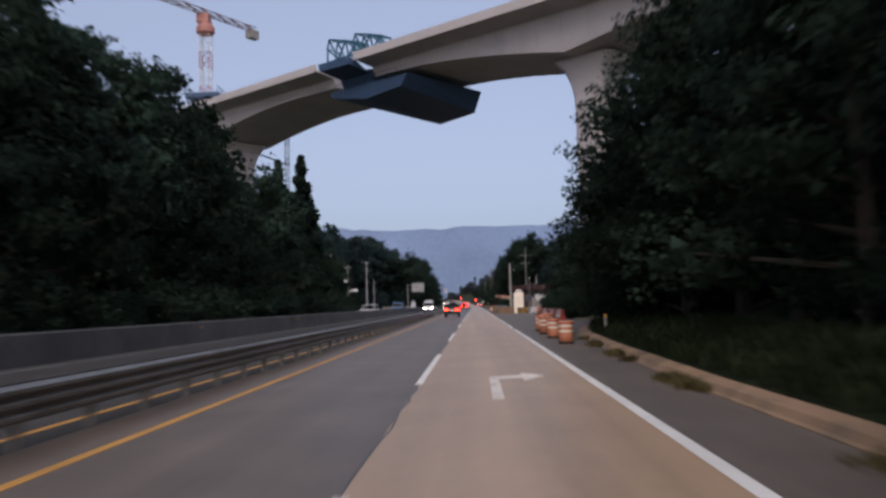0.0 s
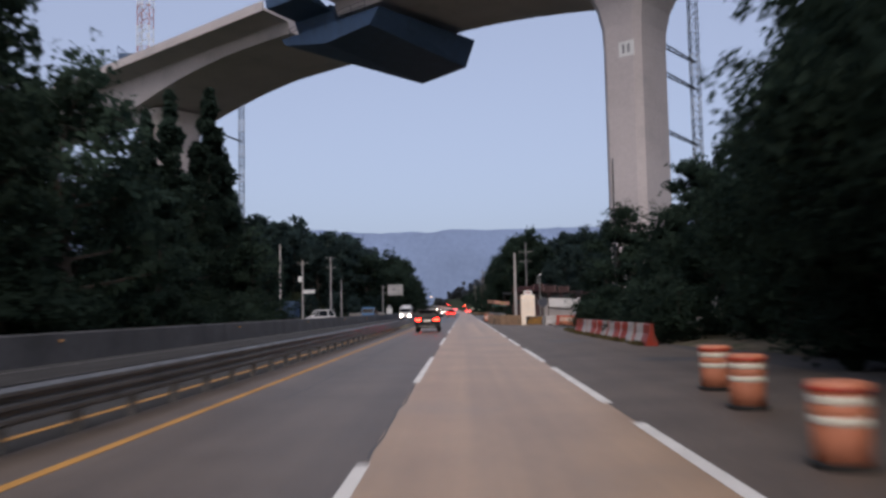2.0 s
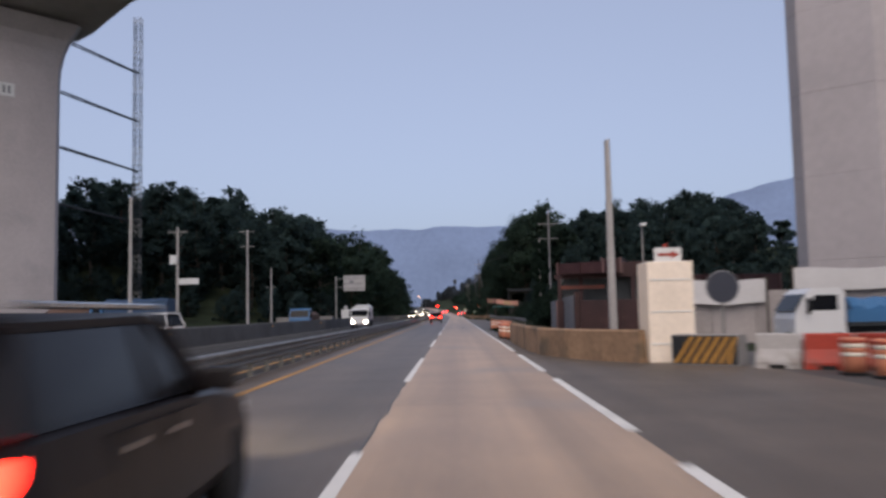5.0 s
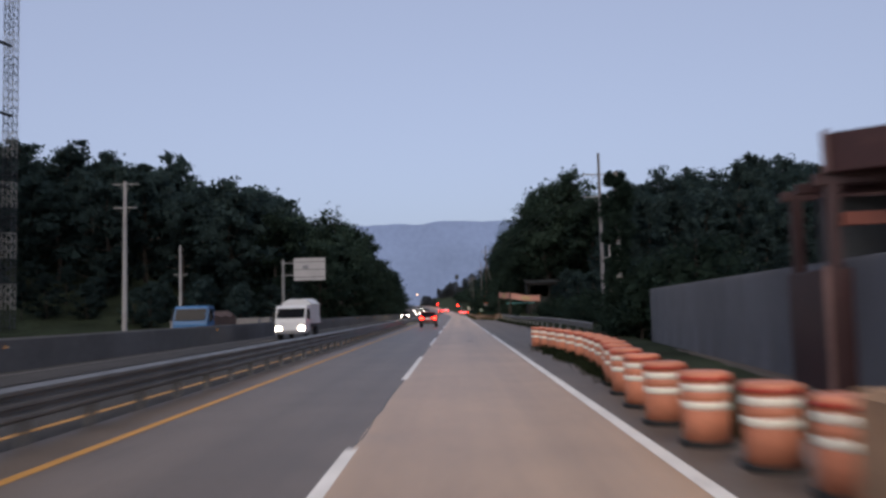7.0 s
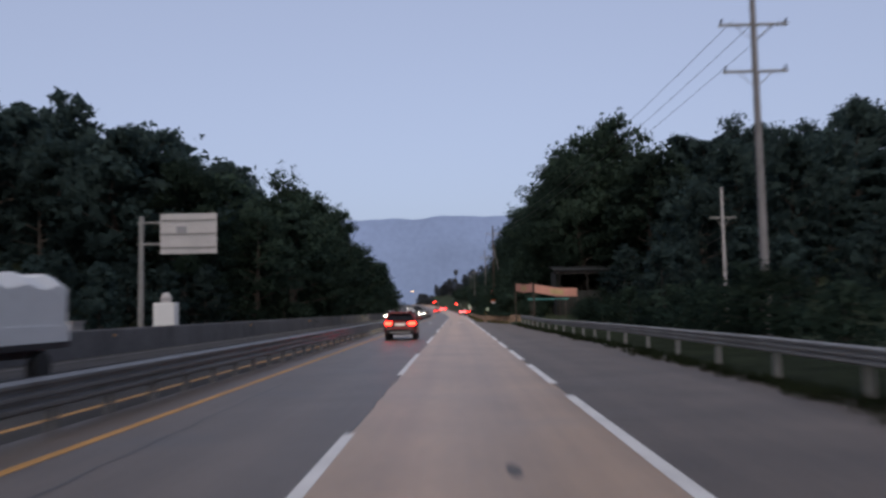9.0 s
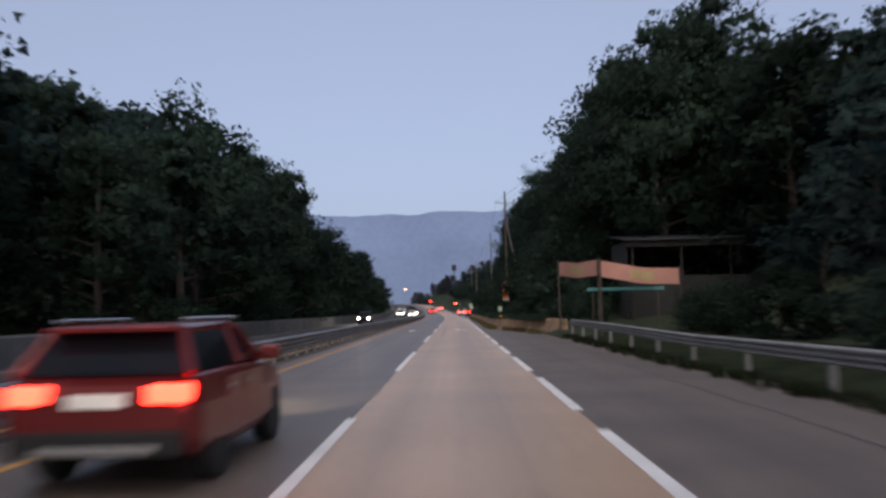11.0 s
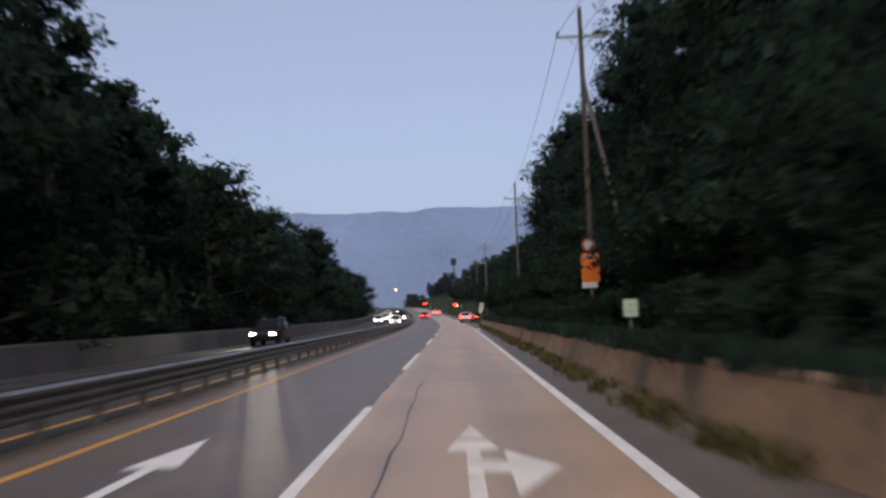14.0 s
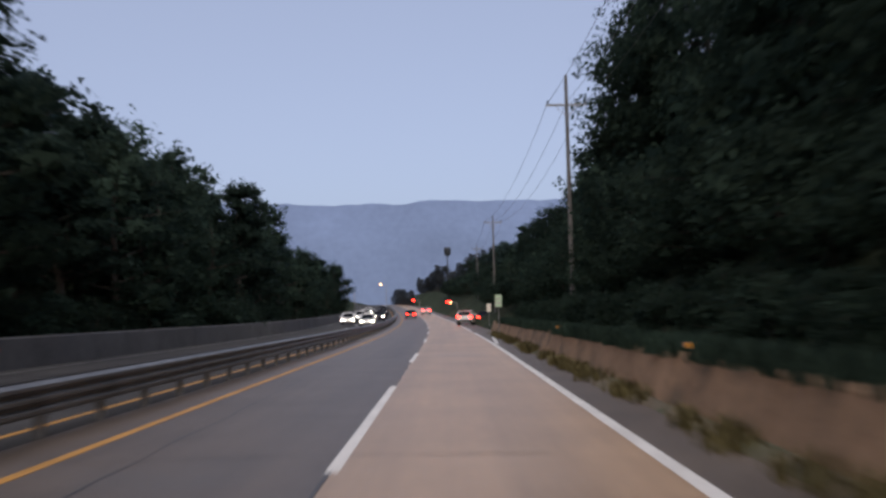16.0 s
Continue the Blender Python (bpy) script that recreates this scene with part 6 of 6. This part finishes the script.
shed = thing("roadside_shed", 17.0, 268.0, 0.3, "dark open roadside shed hung with black net", "shed")
for u in (-4.4, -1.4, 1.6, 4.6):
    bm = bmesh.new()
    cyl(bm, (u, -2.4, -0.4), (u, -2.4, 4.9), 0.07, 0.06, 8)
    part("post", bm, "shed_wood", shed)
bm = bmesh.new()
box(bm, -4.9, -2.55, 4.9, 5.1, -2.25, 5.3, 0.02)
part("eaves_beam", bm, "shed_wood", shed)
bm = bmesh.new()
loft(bm, [[Vector((u, -2.9, 5.3)), Vector((u, -2.9, 5.36)), Vector((u, 2.6, 6.0)), Vector((u, 2.6, 5.94))] for u in (-5.0, 5.2)])
part("roof", bm, "dark", shed)
bm = bmesh.new()
n = 24
g = []
for i in range(n + 1):
    u = -4.6 + 9.4 * i / n
    g.append([bm.verts.new((u, -2.3 + 0.09 * math.sin(i * 1.7) + o, z)) for z in (0.0, 3.1) for o in (0, 0.02)])
for a, b in zip(g, g[1:]):
    for i, j in ((0, 2), (2, 3), (3, 1), (1, 0)):
        bm.faces.new((a[i], a[j], b[j], b[i]))
part("net", bm, "net", shed)
for sx in (-4.7, 4.9):
    bm = bmesh.new()
    box(bm, sx - 0.04, -2.2, -0.3, sx + 0.04, 2.5, 5.3)
    part("side_wall", bm, "net", shed)
tb = thing("sign_board", 10.5, 257.8, 0, "teal board on low posts below the banners", "sign")
bm = bmesh.new()
box(bm, -2.0, -0.03, 2.42, 2.0, 0.03, 2.58, 0.01)
part("board", bm, "teal", tb)
for u in (-1.7, 1.7):
    bm = bmesh.new()
    cyl(bm, (u, 0.06, -0.2), (u, 0.06, 2.5), 0.04, 0.04, 8)
    part("post", bm, "wood", tb)

# ---- small signs along the wall ----
os_ = thing("warning_sign", 7.4, 307.3, land(7.4, 307.3), "orange warning board with a round sign above, half grown over", "road sign")
bm = bmesh.new()
cyl(bm, (0, 0.05, -0.3), (0, 0.05, 4.0 - land(7.4, 307.3) + 0.5), 0.035, 0.035, 8)
part("post", bm, "steel", os_)
zb = 2.75 - land(7.4, 307.3)
bm = bmesh.new()
box(bm, -0.40, -0.02, zb, 0.36, 0.02, zb + 1.2, 0.01)
face = part("board", bm, "orange_sign", os_)
bm = bmesh.new()
box(bm, -0.28, -0.035, zb + 1.0, 0.28, -0.021, zb + 1.12, 0.003)
part("print_bar", bm, "sign_bar", face)
bm = bmesh.new()
box(bm, -0.40, -0.022, zb - 0.26, 0.26, 0.018, zb - 0.01, 0.005)
part("lower_plate", bm, "white_metal", os_)
bm = bmesh.new()
cyl(bm, (-0.05, -0.02, zb + 1.58), (-0.05, 0.02, zb + 1.58), 0.29, 0.29, 24)
disc = part("round_plate", bm, "sign_face", os_)
bm = bmesh.new()
vs0 = []
for k in range(24):
    a = 6.2832 * k / 24
    vs0.append([bm.verts.new((-0.05 + r * math.cos(a), yy, zb + 1.58 + r * math.sin(a))) for r, yy in ((0.29, -0.026), (0.21, -0.026))])
for k in range(24):
    a, b = vs0[k], vs0[(k + 1) % 24]
    bm.faces.new((a[0], b[0], b[1], a[1]))
part("red_ring", bm, "red_plastic", disc)


def plaque(x, y, z, w, h, m, label):
    t = thing("roadside_plaque", x, y, rise(y), label, "road sign")
    bm = bmesh.new()
    box(bm, -w / 2, -0.015, z - h / 2, w / 2, 0.015, z + h / 2, 0.006)
    f = part("plate", bm, m, t)
    for k in (-1, 1):
        bm = bmesh.new()
        box(bm, -w * 0.32, -0.022, z + k * h * 0.18 - h * 0.06, w * 0.32, -0.016, z + k * h * 0.18 + h * 0.06)
        part("print_bar", bm, "sign_face", f)
    bm = bmesh.new()
    cyl(bm, (0, 0.04, 0), (0, 0.04, z + h / 2), 0.025, 0.025, 8)
    part("post", bm, "steel", t)
plaque(5.8, 292.1, 1.60, 0.34, 0.42, "green_sign", "pale green reflective plaque on a short post behind the wall")
plaque(4.38, 359.6, 2.25, 0.42, 0.75, "green_sign", "pale yellow-green sign on a post beside the exit")
plaque(5.0, 384.0, 1.9, 0.4, 0.7, "reflective", "pale marker plate at the exit nose")
def delineator(x, y, label):
    t = thing("delineator", x, y, land(x, y), label, "delineator", "delineators")
    bm = bmesh.new()
    cyl(bm, (0, 0, -0.2), (0, 0, 0.95), 0.055, 0.05, 10)
    part("post", bm, "white_plastic", t)
    bm = bmesh.new()
    cyl(bm, (0, -0.03, 1.0), (0, 0.03, 1.0), 0.075, 0.075, 14)
    part("reflector", bm, "amber_lens", t)
    return t
delineator(6.75, 36.0, "white delineator post with a glowing round reflector")
def wall_stud(x, y, z, rz=0):
    t = thing("reflector_stud", x, y, z, "small amber reflector fixed on the wall", "reflector", "wall reflectors", rz)
    bm = bmesh.new()
    box(bm, -0.06, -0.04, -0.04, 0.06, 0.04, 0.04, 0.01)
    part("lens", bm, "amber_lens", t)
    bm = bmesh.new()
    box(bm, -0.07, 0.04, -0.05, 0.07, 0.06, 0.05)
    part("bracket", bm, "steel", t)
for y in range(20, 330, 24):
    wall_stud(-13.38 + bend(y), y, 0.80, -90)
for x, y in ((5.05, 277.5), (4.85, 321.0), (4.85, 336.0)):
    wall_stud(x, y, 1.05)

# far junction lights
def street_light(x, y, h, m, label, category="street lamp"):
    t = thing("street_lamp" if category == "street lamp" else "traffic_light", x, y, rise(y), label, category)
    bm = bmesh.new()
    cyl(bm, (0, 0, -0.2), (0, 0, h), 0.1, 0.07, 8)
    cyl(bm, (0, 0, h), (-1.4, 0, h + 0.25), 0.06, 0.05, 8)
    part("post", bm, "steel", t)
    bm = bmesh.new()
    box(bm, -2.0, -0.16, h + 0.12, -1.3, 0.16, h + 0.36, 0.04)
    part("lamp_head", bm, m, t)
for x, y, h, m in ((-26, 470, 6.0, "far_lamp"), (-24, 520, 7.0, "far_lamp"), (-17, 560, 7, "amber"), (4, 500, 1.9, "amber"), (1, 545, 2.0, "amber"), (-30, 545, 7.5, "far_lamp"), (-36, 500, 6.5, "amber"), (-20, 500, 5.0, "amber"), (-40, 560, 7.0, "far_lamp"), (7.5, 455, 1.8, "amber")):
    street_light(x, y, h, m, "far street lamp already lit at the junction")
for x, y in ((3.2, 470), (-6, 530)):
    street_light(x, y, 2.4, "tail_light", "far traffic light showing red", "traffic light")
